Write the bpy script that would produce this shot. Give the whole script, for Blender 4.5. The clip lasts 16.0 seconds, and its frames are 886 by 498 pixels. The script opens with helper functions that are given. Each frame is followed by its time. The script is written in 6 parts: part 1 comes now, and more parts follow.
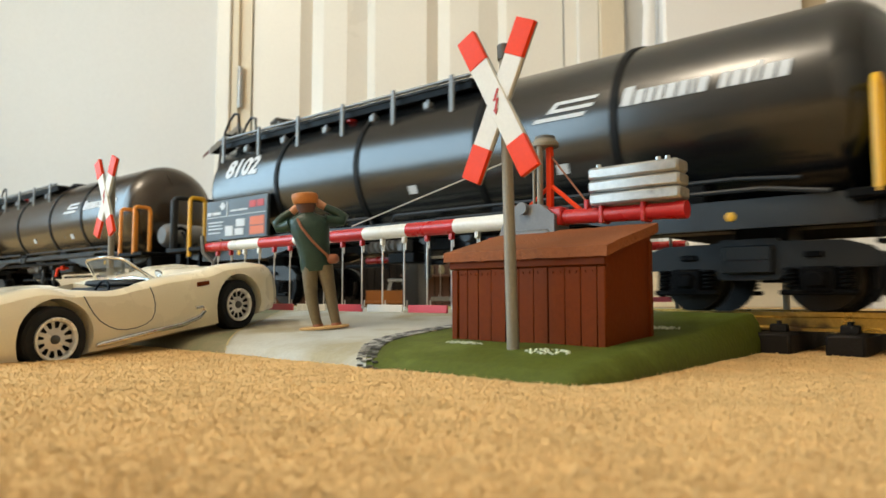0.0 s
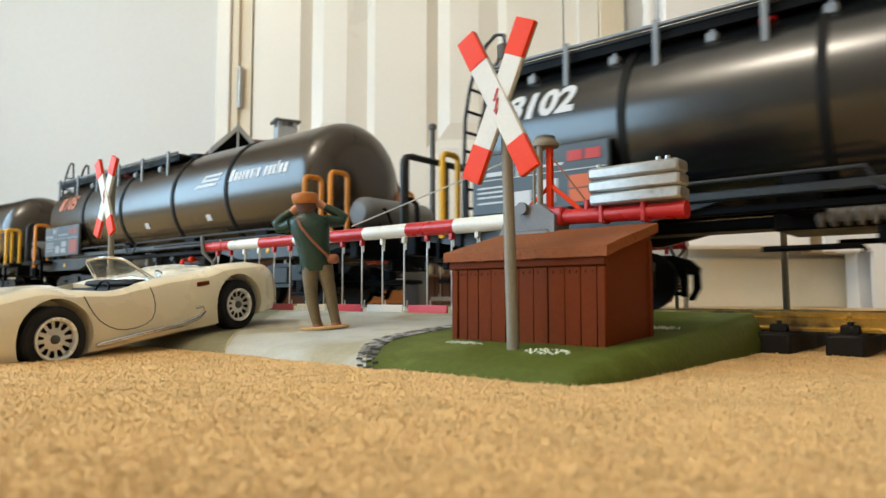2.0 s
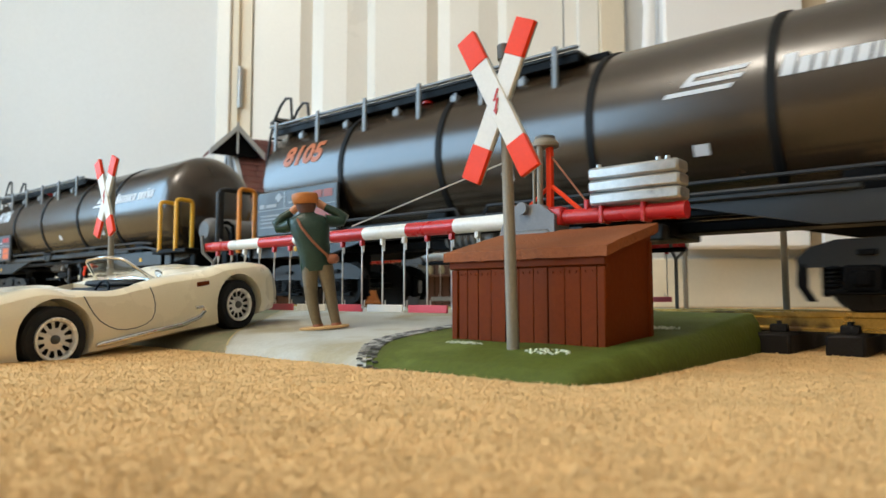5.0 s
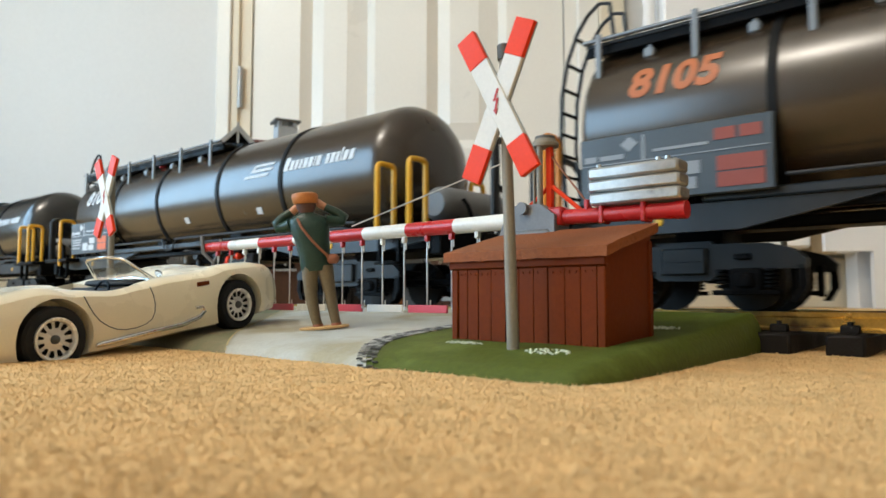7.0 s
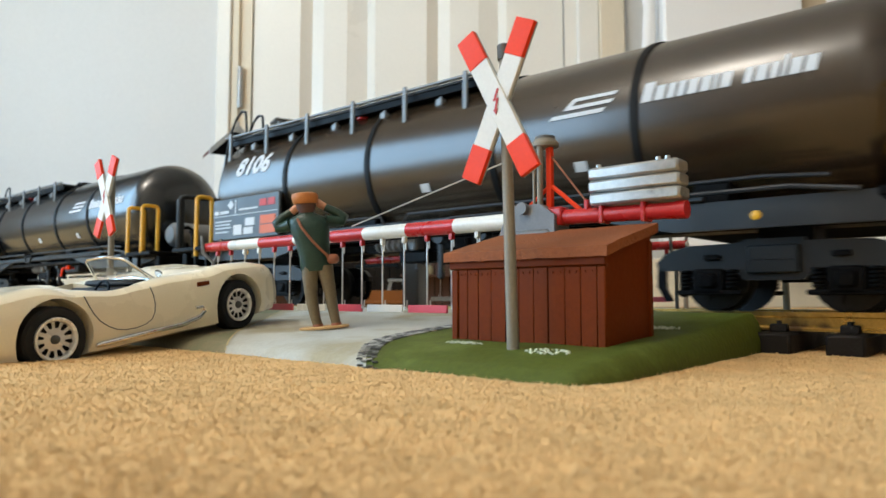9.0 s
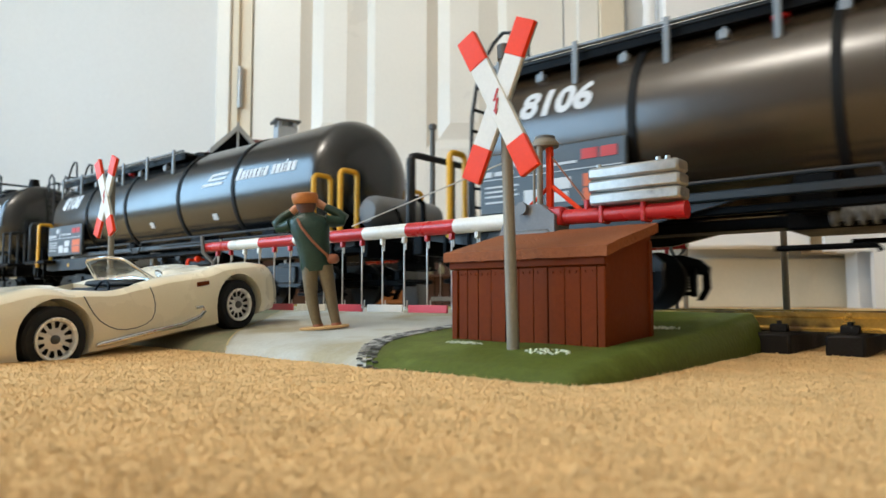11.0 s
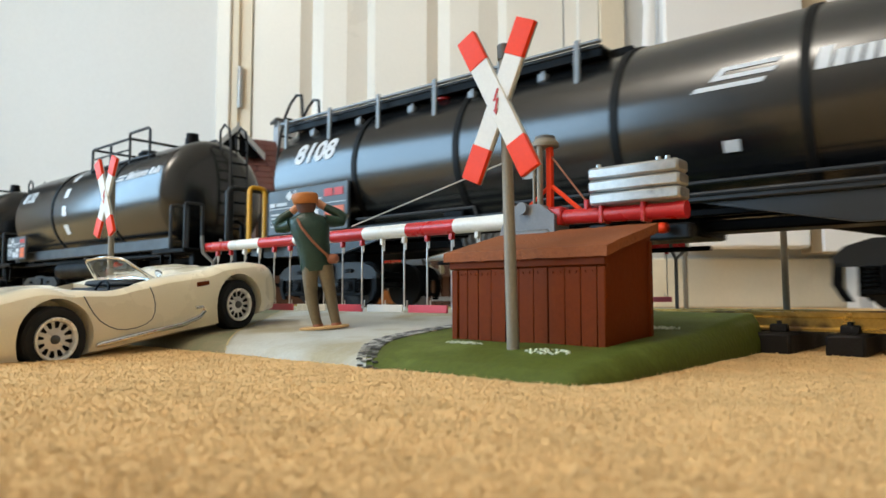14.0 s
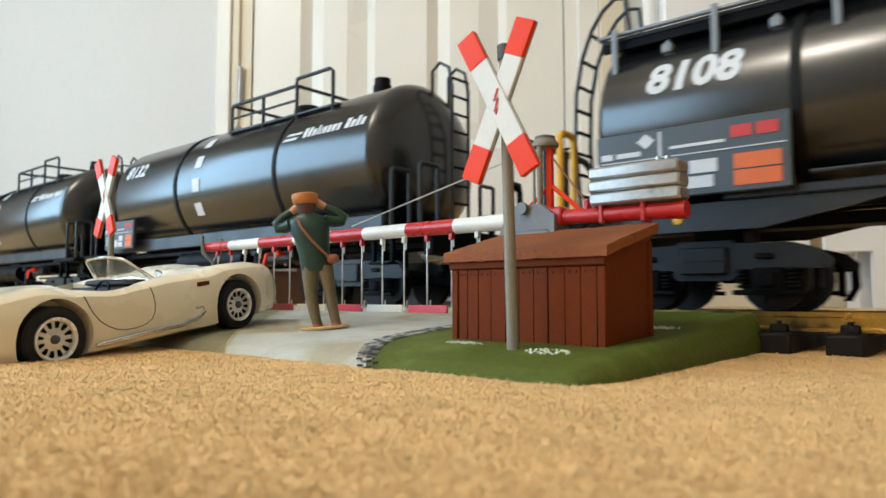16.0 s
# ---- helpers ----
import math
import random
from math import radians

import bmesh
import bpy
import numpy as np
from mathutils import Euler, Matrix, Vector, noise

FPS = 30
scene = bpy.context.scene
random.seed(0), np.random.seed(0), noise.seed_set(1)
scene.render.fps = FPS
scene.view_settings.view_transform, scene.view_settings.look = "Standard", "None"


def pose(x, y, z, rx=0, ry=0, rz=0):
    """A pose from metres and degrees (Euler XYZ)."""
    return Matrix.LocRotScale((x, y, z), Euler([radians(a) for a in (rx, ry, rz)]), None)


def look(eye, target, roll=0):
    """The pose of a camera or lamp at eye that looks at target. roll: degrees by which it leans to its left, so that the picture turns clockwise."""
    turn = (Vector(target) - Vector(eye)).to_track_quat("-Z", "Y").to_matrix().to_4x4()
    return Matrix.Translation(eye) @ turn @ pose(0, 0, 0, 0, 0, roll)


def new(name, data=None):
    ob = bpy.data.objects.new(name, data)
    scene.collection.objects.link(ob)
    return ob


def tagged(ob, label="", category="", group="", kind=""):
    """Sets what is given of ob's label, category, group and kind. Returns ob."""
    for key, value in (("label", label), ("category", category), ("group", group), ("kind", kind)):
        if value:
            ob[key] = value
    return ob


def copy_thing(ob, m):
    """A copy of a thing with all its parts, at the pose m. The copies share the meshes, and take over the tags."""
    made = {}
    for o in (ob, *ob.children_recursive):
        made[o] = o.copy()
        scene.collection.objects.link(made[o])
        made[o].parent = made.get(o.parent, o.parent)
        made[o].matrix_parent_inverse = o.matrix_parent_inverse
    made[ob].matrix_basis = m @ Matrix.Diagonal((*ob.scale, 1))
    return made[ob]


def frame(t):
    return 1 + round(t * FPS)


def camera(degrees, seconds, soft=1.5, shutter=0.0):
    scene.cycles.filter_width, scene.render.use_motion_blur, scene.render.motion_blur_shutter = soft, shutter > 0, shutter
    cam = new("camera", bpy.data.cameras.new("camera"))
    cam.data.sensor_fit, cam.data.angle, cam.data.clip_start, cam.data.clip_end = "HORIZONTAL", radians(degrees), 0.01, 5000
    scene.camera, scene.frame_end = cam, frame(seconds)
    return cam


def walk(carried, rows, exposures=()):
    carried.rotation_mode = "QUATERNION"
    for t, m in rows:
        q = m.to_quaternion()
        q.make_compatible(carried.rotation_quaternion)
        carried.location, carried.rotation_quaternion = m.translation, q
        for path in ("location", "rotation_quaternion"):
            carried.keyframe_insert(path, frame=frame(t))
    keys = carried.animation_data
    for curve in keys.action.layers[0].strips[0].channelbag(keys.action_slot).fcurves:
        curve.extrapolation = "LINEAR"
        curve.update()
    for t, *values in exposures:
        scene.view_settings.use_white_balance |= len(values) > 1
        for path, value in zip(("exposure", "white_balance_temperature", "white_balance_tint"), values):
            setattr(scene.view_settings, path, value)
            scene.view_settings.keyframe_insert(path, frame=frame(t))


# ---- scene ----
# camera: it stands still on the carpet, a hand's width above nothing but pile
EYE = (0.0, 0.0, 0.026)
TURN = 40.05            # the room and the camera are turned by this against the track, which runs along x
PITCH = 4.03
cam = camera(66.0, 16.0, 1.5, 0.5)
# the small lens is focused on the crossing, so that the carpet close by and the door far off are soft
cam.data.dof.use_dof, cam.data.dof.focus_distance, cam.data.dof.aperture_fstop = True, 0.31, 21.0
CAM_POSE = pose(*EYE, 90 + PITCH, 0, TURN)
EXPOSURE = 0.0
walk(cam, [(0, CAM_POSE), (16, CAM_POSE)], [(0, EXPOSURE, 7450, 10), (1.5, EXPOSURE, 7050, 10), (3, EXPOSURE, 6700, 10), (6.5, EXPOSURE, 6550, 10), (8, EXPOSURE, 6450, 10), (12.5, EXPOSURE, 6380, 10), (14.5, EXPOSURE, 6550, 10), (16, EXPOSURE, 6600, 10)])

ROOM = pose(0, 0, 0, 0, 0, TURN)          # room axes: x to the right, y away from the camera
TRACK_Y = 0.357                           # centre of the track
RAIL_TOP = 0.0195
SPEED = 0.1384                            # of the train, metres in a second
CENTRES = (-0.2850, -0.9060, -1.5235, -2.1400)   # the long wagons' middles at the start
SHORT_CENTRE = -2.7120                    # the first short wagon's middle at the start
STRETCH = 1.0235                          # of the long wagons' plan along the track
# the drive runs a little unevenly: how far the train is ahead of an even pace, in millimetres
UNEVEN = ((0, -1.5), (0.5, 5.5), (1, 0), (1.5, -4), (2, 0.5), (2.5, 0), (3.5, 0.3), (4, -0.8), (5, 0), (6, -2), (6.5, -3), (7, -1.5), (7.5, -1), (8, 1.8),
          (8.5, 1.6), (9, 2), (10, 0.5), (11.5, -1.3), (12, -0.7), (12.5, 0.3), (13, 1.6), (13.5, 1.2), (14, 1.8), (14.5, 5), (15, -1), (15.5, -4.5), (16, -4))

# ---- light ----
world = bpy.data.worlds.new("world")
scene.world = world
world.use_nodes = True
nt = world.node_tree
sky = nt.nodes.new("ShaderNodeTexSky")
sky.sky_type, sky.sun_disc, sky.sun_elevation, sky.sun_rotation = "NISHITA", False, radians(35), radians(200)
nt.links.new(sky.outputs[0], nt.nodes["Background"].inputs[0])
nt.nodes["Background"].inputs[1].default_value = 0.1


def area_lamp(name, m, sx, sy, watts, colour):
    data = bpy.data.lights.new(name, "AREA")
    data.shape, data.size, data.size_y, data.energy, data.color = "RECTANGLE", sx, sy, watts, colour
    ob = new(name, data)
    ob.matrix_world = m
    return ob


WY0, WY1, WZ0, WZ1 = -0.45, 1.06, 0.14, 1.00     # the window's opening in the side wall
# daylight in the window of the side wall, and the warm ceiling lamp
area_lamp("window_light", ROOM @ look((-1.53, (WY0 + WY1) / 2, 0.57), (0.0, (WY0 + WY1) / 2, 0.57)), WY1 - WY0 - 0.02, 0.84, 29, (0.43, 0.72, 1.0))
lamp_data = bpy.data.lights.new("ceiling_lamp_light", "POINT")
lamp_data.energy, lamp_data.color, lamp_data.shadow_soft_size = 54, (1.0, 0.925, 0.81), 0.20
new("ceiling_lamp_light", lamp_data).matrix_world = ROOM @ pose(-1.16, -0.56, 2.08)


# ---- materials ----
def mat(name, colour, rough=0.5, metal=0.0, var=0.12, grain=900, blotch=60, bump=0.15, coat=0.0, second=None, mix=0.0, spec=0.5, rvar=0.08, coat_rough=0.03):
    """A surface with two scales of variation; second: a stain's colour, mix: how much of it."""
    m = bpy.data.materials.new(name)
    m.use_nodes = True
    t = m.node_tree
    b = t.nodes["Principled BSDF"]
    link = t.links.new
    tc = t.nodes.new("ShaderNodeTexCoord")
    n1, n2 = t.nodes.new("ShaderNodeTexNoise"), t.nodes.new("ShaderNodeTexNoise")
    for n, s, d in ((n1, grain, 3), (n2, blotch, 5)):
        n.inputs["Scale"].default_value, n.inputs["Detail"].default_value = s, d
        link(tc.outputs["Object"], n.inputs["Vector"])
    ramp = t.nodes.new("ShaderNodeMapRange")
    ramp.inputs[1].default_value, ramp.inputs[2].default_value = 0.3, 0.7
    ramp.inputs[3].default_value, ramp.inputs[4].default_value = 1 - var, 1 + var
    add = t.nodes.new("ShaderNodeMath")
    add.operation = "ADD"
    half = t.nodes.new("ShaderNodeMath")
    half.operation, half.inputs[1].default_value = "MULTIPLY", 0.5
    link(n1.outputs[0], add.inputs[0])
    link(n2.outputs[0], add.inputs[1])
    link(add.outputs[0], half.inputs[0])
    link(half.outputs[0], ramp.inputs[0])
    mul = t.nodes.new("ShaderNodeVectorMath")
    mul.operation = "SCALE"
    if second:
        mx = t.nodes.new("ShaderNodeMix")
        mx.data_type = "RGBA"
        mx.inputs[6].default_value, mx.inputs[7].default_value = (*colour, 1), (*second, 1)
        r2 = t.nodes.new("ShaderNodeMapRange")
        r2.inputs[1].default_value, r2.inputs[2].default_value = 0.72 - 0.5 * mix, 0.82 - 0.4 * mix
        link(n2.outputs[0], r2.inputs[0])
        link(r2.outputs[0], mx.inputs[0])
        link(mx.outputs[2], mul.inputs[0])
    else:
        mul.inputs[0].default_value = colour
    link(ramp.outputs[0], mul.inputs["Scale"])
    link(mul.outputs[0], b.inputs["Base Color"])
    rr = t.nodes.new("ShaderNodeMapRange")
    rr.inputs[1].default_value, rr.inputs[2].default_value = 0.3, 0.7
    rr.inputs[3].default_value, rr.inputs[4].default_value = max(0.02, rough - rvar), min(1, rough + rvar)
    link(n2.outputs[0], rr.inputs[0])
    link(rr.outputs[0], b.inputs["Roughness"])
    b.inputs["Metallic"].default_value = metal
    b.inputs["Coat Weight"].default_value, b.inputs["Coat Roughness"].default_value = coat, coat_rough
    b.inputs["Specular IOR Level"].default_value = spec
    if bump:
        bp = t.nodes.new("ShaderNodeBump")
        bp.inputs["Strength"].default_value, bp.inputs["Distance"].default_value = bump, 0.0006
        link(n1.outputs[0], bp.inputs["Height"])
        link(bp.outputs[0], b.inputs["Normal"])
    return m


CARPET = mat("carpet_wool", (0.78, 0.51, 0.240), 0.95, var=0.15, grain=420, blotch=55, bump=0.0, spec=0.05)
TANK = mat("black_satin_paint", (0.0065, 0.007, 0.0075), 0.24, var=0.15, grain=1500, blotch=40, bump=0.0, coat=0.3, spec=0.65, rvar=0.015, coat_rough=0.20)
TANK_BROWN = mat("dusty_black_paint", (0.030, 0.018, 0.009), 0.26, var=0.18, grain=1500, blotch=40, bump=0.0, coat=0.25, spec=0.65, rvar=0.015, coat_rough=0.22)
BLACK = mat("black_plastic", (0.0022, 0.0022, 0.0026), 0.5, grain=1200, bump=0.1, spec=0.09)
BAND = mat("matt_black_band", (0.003, 0.003, 0.003), 0.6, bump=0, spec=0.2)
DARK = mat("dark_grey_plastic", (0.020, 0.0225, 0.026), 0.5, grain=1200, bump=0.1, spec=0.35)
STEEL = mat("blue_grey_plastic", (0.20, 0.225, 0.25), 0.42, grain=1200, bump=0.08)
SILL = mat("slate_sill_paint", (0.012, 0.0155, 0.019), 0.42, grain=1200, bump=0.05)
PANEL = mat("grey_lettering_panel", (0.052, 0.066, 0.078), 0.45, bump=0.04)
WHITE = mat("white_print", (0.56, 0.58, 0.60), 0.5, var=0.05, bump=0)
DULL = mat("faint_grey_print", (0.26, 0.28, 0.30), 0.5, var=0.1, bump=0)
ORANGE_NUMBER = mat("dark_orange_print", (0.42, 0.11, 0.03), 0.5, var=0.1, bump=0)
DULL_ORANGE = mat("faint_red_print", (0.26, 0.05, 0.03), 0.5, var=0.1, bump=0)
ORANGE_PRINT = mat("orange_print", (0.62, 0.12, 0.025), 0.5, var=0.06, bump=0)
RED_PRINT = mat("red_print", (0.5, 0.03, 0.025), 0.5, var=0.06, bump=0)
YELLOW = mat("yellow_rail_paint", (0.75, 0.40, 0.02), 0.4, bump=0.05)
ORANGE = mat("orange_rail_paint", (0.72, 0.26, 0.025), 0.4, bump=0.05)
BRASS = mat("brass_rail", (0.50, 0.34, 0.10), 0.33, 0.9, var=0.2, bump=0.1, second=(0.12, 0.08, 0.04), mix=0.5)
SLEEPER = mat("dark_brown_sleeper_plastic", (0.010, 0.008, 0.007), 0.6, bump=0.3, spec=0.25)
WHEEL = mat("dark_wheel_metal", (0.012, 0.0115, 0.011), 0.45, 0.0, spec=0.25)
GREEN = mat("green_scenery_paint", (0.082, 0.104, 0.013), 0.6, spec=0.25, var=0.25, grain=500, blotch=35, bump=0.35, second=(0.12, 0.150, 0.030), mix=0.3)
ROADGREY = mat("pale_grey_road", (0.53, 0.54, 0.49), 0.62, var=0.12, grain=700, blotch=22, bump=0.25, second=(0.38, 0.34, 0.23), mix=0.45)
ROADLINE = mat("faded_yellow_line", (0.48, 0.40, 0.22), 0.65, bump=0.1)
# tan-grey, darkened so that the verge's colour holds the car's shadow
ROADTAN = mat("tan_grey_shadow_toned", (0.25, 0.22, 0.13), 0.65, var=0.18, grain=600, blotch=30, bump=0.3, second=(0.17, 0.18, 0.10), mix=0.4)
BOGIE = mat("slate_bogie_plastic", (0.0105, 0.013, 0.0155), 0.42, grain=1200, bump=0.1, spec=0.35)
DRYBRUSH = mat("white_flock", (0.62, 0.66, 0.52), 0.9, var=0.2)
HUT = mat("red_brown_shed_plastic", (0.150, 0.027, 0.0030), 0.55, spec=0.1, var=0.14, grain=700, blotch=45, bump=0.16, second=(0.175, 0.037, 0.0045), mix=0.3)
ROOF = mat("red_brown_roof_felt", (0.26, 0.080, 0.026), 0.7, spec=0.25, var=0.2, grain=800, blotch=60, bump=0.8)
SIGNRED = mat("sign_red", (0.80, 0.048, 0.007), 0.45, var=0.06, bump=0.04, spec=0.2)
SIGNWHITE = mat("sign_white", (0.66, 0.65, 0.61), 0.5, var=0.07, bump=0.05)
POSTGREY = mat("post_grey", (0.235, 0.205, 0.155), 0.5, bump=0.1)
SIGNBACK = mat("sign_back_blue_grey", (0.30, 0.335, 0.34), 0.5, var=0.08, bump=0.05)
POSTDARK = mat("sign_back_grey", (0.09, 0.09, 0.085), 0.5, bump=0.1)
BOOMRED = mat("barrier_red", (0.50, 0.018, 0.018), 0.3, var=0.07, bump=0.03)
BOOMWHITE = mat("barrier_white", (0.78, 0.77, 0.72), 0.3, var=0.05, bump=0.03)
PINK = mat("skirt_red", (0.62, 0.07, 0.10), 0.4, var=0.07, bump=0.03)
SILVER = mat("worn_silver_paint", (0.46, 0.45, 0.43), 0.36, 0.7, var=0.15, grain=500, blotch=90, bump=0.08, second=(0.25, 0.24, 0.22), mix=0.25)
WIRE = mat("bare_wire", (0.58, 0.56, 0.53), 0.35, 0.8, bump=0)
GREYPLASTIC = mat("mid_grey_plastic", (0.16, 0.165, 0.17), 0.45)
CREAM = mat("cream_car_paint", (0.90, 0.81, 0.60), 0.24, var=0.04, grain=1500, blotch=25, bump=0.02, coat=0.5)
TYRE = mat("black_rubber", (0.006, 0.006, 0.006), 0.8, bump=0.2)
CHROME = mat("chrome", (0.75, 0.74, 0.72), 0.14, 1.0, var=0.05, bump=0)
RIM = mat("silver_rim", (0.85, 0.83, 0.78), 0.28, 0.3, var=0.06, bump=0)
SEAT = mat("black_upholstery", (0.008, 0.0075, 0.0075), 0.75, bump=0.3)
COAT = mat("dark_green_jacket_paint", (0.009, 0.036, 0.021), 0.36, var=0.25, blotch=120, bump=0.3)
TROUSER = mat("olive_trouser_paint", (0.17, 0.125, 0.065), 0.55, var=0.2, blotch=150, bump=0.3)
SKIN = mat("flesh_paint", (0.62, 0.30, 0.17), 0.5, bump=0.1)
CAP = mat("orange_cap_paint", (0.50, 0.17, 0.035), 0.5, bump=0.2)
HAIR = mat("brown_hair_paint", (0.10, 0.04, 0.025), 0.6, bump=0.3)
STRAP = mat("tan_strap_paint", (0.30, 0.10, 0.045), 0.5, bump=0.1)
BASE = mat("ochre_base_plastic", (0.58, 0.36, 0.15), 0.5, bump=0.1)
WALL = mat("off_white_wall_paint", (0.66, 0.65, 0.62), 0.75, var=0.03, grain=120, blotch=3, bump=0.12)
DOORWHITE = mat("white_door_gloss", (0.82, 0.79, 0.72), 0.35, var=0.03, grain=150, blotch=4, bump=0.05)
SKIRTING = mat("cream_skirting_paint", (0.85, 0.77, 0.60), 0.4, var=0.04, grain=150, blotch=6, bump=0.05)
CREAMTRIM = mat("cream_and_shade_door_trim", (0.72, 0.63, 0.48), 0.4, var=0.04, grain=150, blotch=6, bump=0.05)
TANSTRIP = mat("tan_wall_strip", (0.50, 0.42, 0.30), 0.5, var=0.05, grain=150, blotch=6, bump=0.05)
CEIL = mat("white_ceiling_paint", (0.80, 0.79, 0.76), 0.85, var=0.02, grain=100, blotch=3, bump=0.1)
CABINET = mat("white_enamel", (0.88, 0.88, 0.88), 0.4, var=0.02, grain=200, blotch=4, bump=0.03)
PIPE = mat("grey_brown_pipe", (0.16, 0.135, 0.10), 0.45, bump=0.05)
HOUSEROOF = mat("brown_roof_tiles", (0.13, 0.045, 0.035), 0.7, var=0.3, bump=0.4)
HOUSEWALL = mat("dark_timber_wall", (0.11, 0.055, 0.035), 0.7, var=0.3)
DARKTIMBER = mat("tarred_timber", (0.012, 0.009, 0.007), 0.7, var=0.3, bump=0.3, spec=0.2)
HOUSEPALE = mat("pale_blue_grey_boards", (0.42, 0.45, 0.47), 0.6)


def stone_mat():
    """Kerb stones: each takes its own grey, some dark, some pale."""
    m = bpy.data.materials.new("kerb_stone_grey")
    m.use_nodes = True
    t = m.node_tree
    info, ramp = t.nodes.new("ShaderNodeObjectInfo"), t.nodes.new("ShaderNodeValToRGB")
    ramp.color_ramp.elements[0].color, ramp.color_ramp.elements[1].color = (0.07, 0.07, 0.065, 1), (0.42, 0.41, 0.38, 1)
    ramp.color_ramp.elements[0].position, ramp.color_ramp.elements[1].position = 0.25, 0.9
    t.links.new(info.outputs["Random"], ramp.inputs[0])
    t.links.new(ramp.outputs[0], t.nodes["Principled BSDF"].inputs["Base Color"])
    t.nodes["Principled BSDF"].inputs["Roughness"].default_value = 0.75
    return m


# the windscreen's pale reflection is painted in: milky grey colour, part opaque
SCREEN = mat("clear_plastic_painted_reflection", (0.55, 0.54, 0.50), 0.22, var=0.05, bump=0)
for nd in SCREEN.node_tree.nodes:
    if nd.type == "BSDF_PRINCIPLED":
        nd.inputs["Alpha"].default_value = 0.40
KERB = stone_mat()


# ---- mesh tools ----
class Shape:
    """Gathers faces for one mesh."""

    def __init__(self):
        self.v, self.f = [], []

    def add(self, verts, faces):
        n = len(self.v)
        self.v += [tuple(p) for p in verts]
        self.f += [tuple(n + i for i in q) for q in faces]
        return self

    def box(self, x0, x1, y0, y1, z0, z1, bevel=0.0, m=None):
        b = min(bevel, (x1 - x0) / 2.01, (y1 - y0) / 2.01, (z1 - z0) / 2.01)
        lo, hi = (x0, y0, z0), (x1, y1, z1)
        if b <= 0:
            vs = [Vector((hi[0] if i & 1 else lo[0], hi[1] if i & 2 else lo[1], hi[2] if i & 4 else lo[2])) for i in range(8)]
            fs = [(0, 2, 3, 1), (4, 5, 7, 6), (0, 1, 5, 4), (2, 6, 7, 3), (0, 4, 6, 2), (1, 3, 7, 5)]
        else:
            vs, fs = [], []
            for i in range(8):
                c = [(hi if i >> k & 1 else lo)[k] for k in range(3)]
                s = [-1 if i >> k & 1 else 1 for k in range(3)]
                for a in range(3):       # the vertex that lies on the face with normal a
                    vs.append(Vector([c[k] + (0 if k == a else s[k] * b) for k in range(3)]))
            for a in range(3):
                j, k = (a + 1) % 3, (a + 2) % 3
                for side in (0, 1):
                    q = [side << a | p << j | r << k for p, r in ((0, 0), (1, 0), (1, 1), (0, 1))]
                    q = [i * 3 + a for i in q]
                    fs.append(q if side else q[::-1])
                for p in (0, 1):
                    for r in (0, 1):      # the bevel along axis a
                        i0, i1 = p << j | r << k, 1 << a | p << j | r << k
                        q = [i0 * 3 + j, i1 * 3 + j, i1 * 3 + k, i0 * 3 + k]
                        fs.append(q if p ^ r else q[::-1])
            for i in range(8):
                q = [i * 3, i * 3 + 1, i * 3 + 2]
                fs.append(q if bin(i).count("1") % 2 else q[::-1])
        if m is not None:
            vs = [m @ p for p in vs]
        return self.add(vs, fs)

    def tube(self, path, r, seg=8, closed=False):
        """A round bar along a path; r: one radius or one for each point."""
        path = [Vector(p) for p in path]
        n = len(path)
        rs = r if isinstance(r, (list, tuple)) else [r] * n
        vs, fs = [], []
        ref = None
        for i, p in enumerate(path):
            a = path[(i - 1) % n] if closed or i > 0 else p
            b = path[(i + 1) % n] if closed or i < n - 1 else p
            d = (b - a).normalized()
            if ref is None:
                ref = d.orthogonal().normalized()
            ref = (ref - d * ref.dot(d)).normalized()
            side = d.cross(ref)
            for k in range(seg):
                t = 2 * math.pi * k / seg
                vs.append(p + (ref * math.cos(t) + side * math.sin(t)) * rs[i])
        for i in range(n if closed else n - 1):
            for k in range(seg):
                a, b = i * seg, ((i + 1) % n) * seg
                fs.append((a + k, a + (k + 1) % seg, b + (k + 1) % seg, b + k))
        if not closed:
            fs += [tuple(range(seg))[::-1], tuple(range((n - 1) * seg, n * seg))]
        return self.add(vs, fs)

    def lathe(self, profile, seg=32, m=None):
        """Turns (along, radius) about the x axis."""
        m = m or Matrix()
        vs, fs = [], []
        n = len(profile)
        for x, r in profile:
            for k in range(seg):
                t = 2 * math.pi * k / seg
                vs.append(m @ Vector((x, r * math.cos(t), r * math.sin(t))))
        for i in range(n - 1):
            for k in range(seg):
                fs.append((i * seg + k, (i + 1) * seg + k, (i + 1) * seg + (k + 1) % seg, i * seg + (k + 1) % seg))
        fs += [tuple(range(seg)), tuple(range((n - 1) * seg, n * seg))[::-1]]
        return self.add(vs, fs)

    def prism(self, outline, depth, m=None):
        """An outline in x and z, given depth along y."""
        m = m or Matrix()
        n = len(outline)
        vs = [m @ Vector((x, y, z)) for y in (0, depth) for x, z in outline]
        fs = [tuple(range(n)), tuple(range(n, 2 * n))[::-1]] + [(i, n + i, n + (i + 1) % n, (i + 1) % n) for i in range(n)]
        return self.add(vs, fs)

    def loft(self, rings, cap=True, closed=True):
        n = len(rings[0])
        vs = [p for ring in rings for p in ring]
        fs = []
        for i in range(len(rings) - 1):
            for k in range(n if closed else n - 1):
                a, b = i * n, (i + 1) * n
                fs.append((a + k, a + (k + 1) % n, b + (k + 1) % n, b + k))
        if cap:
            fs += [tuple(range(n))[::-1], tuple(range((len(rings) - 1) * n, len(rings) * n))]
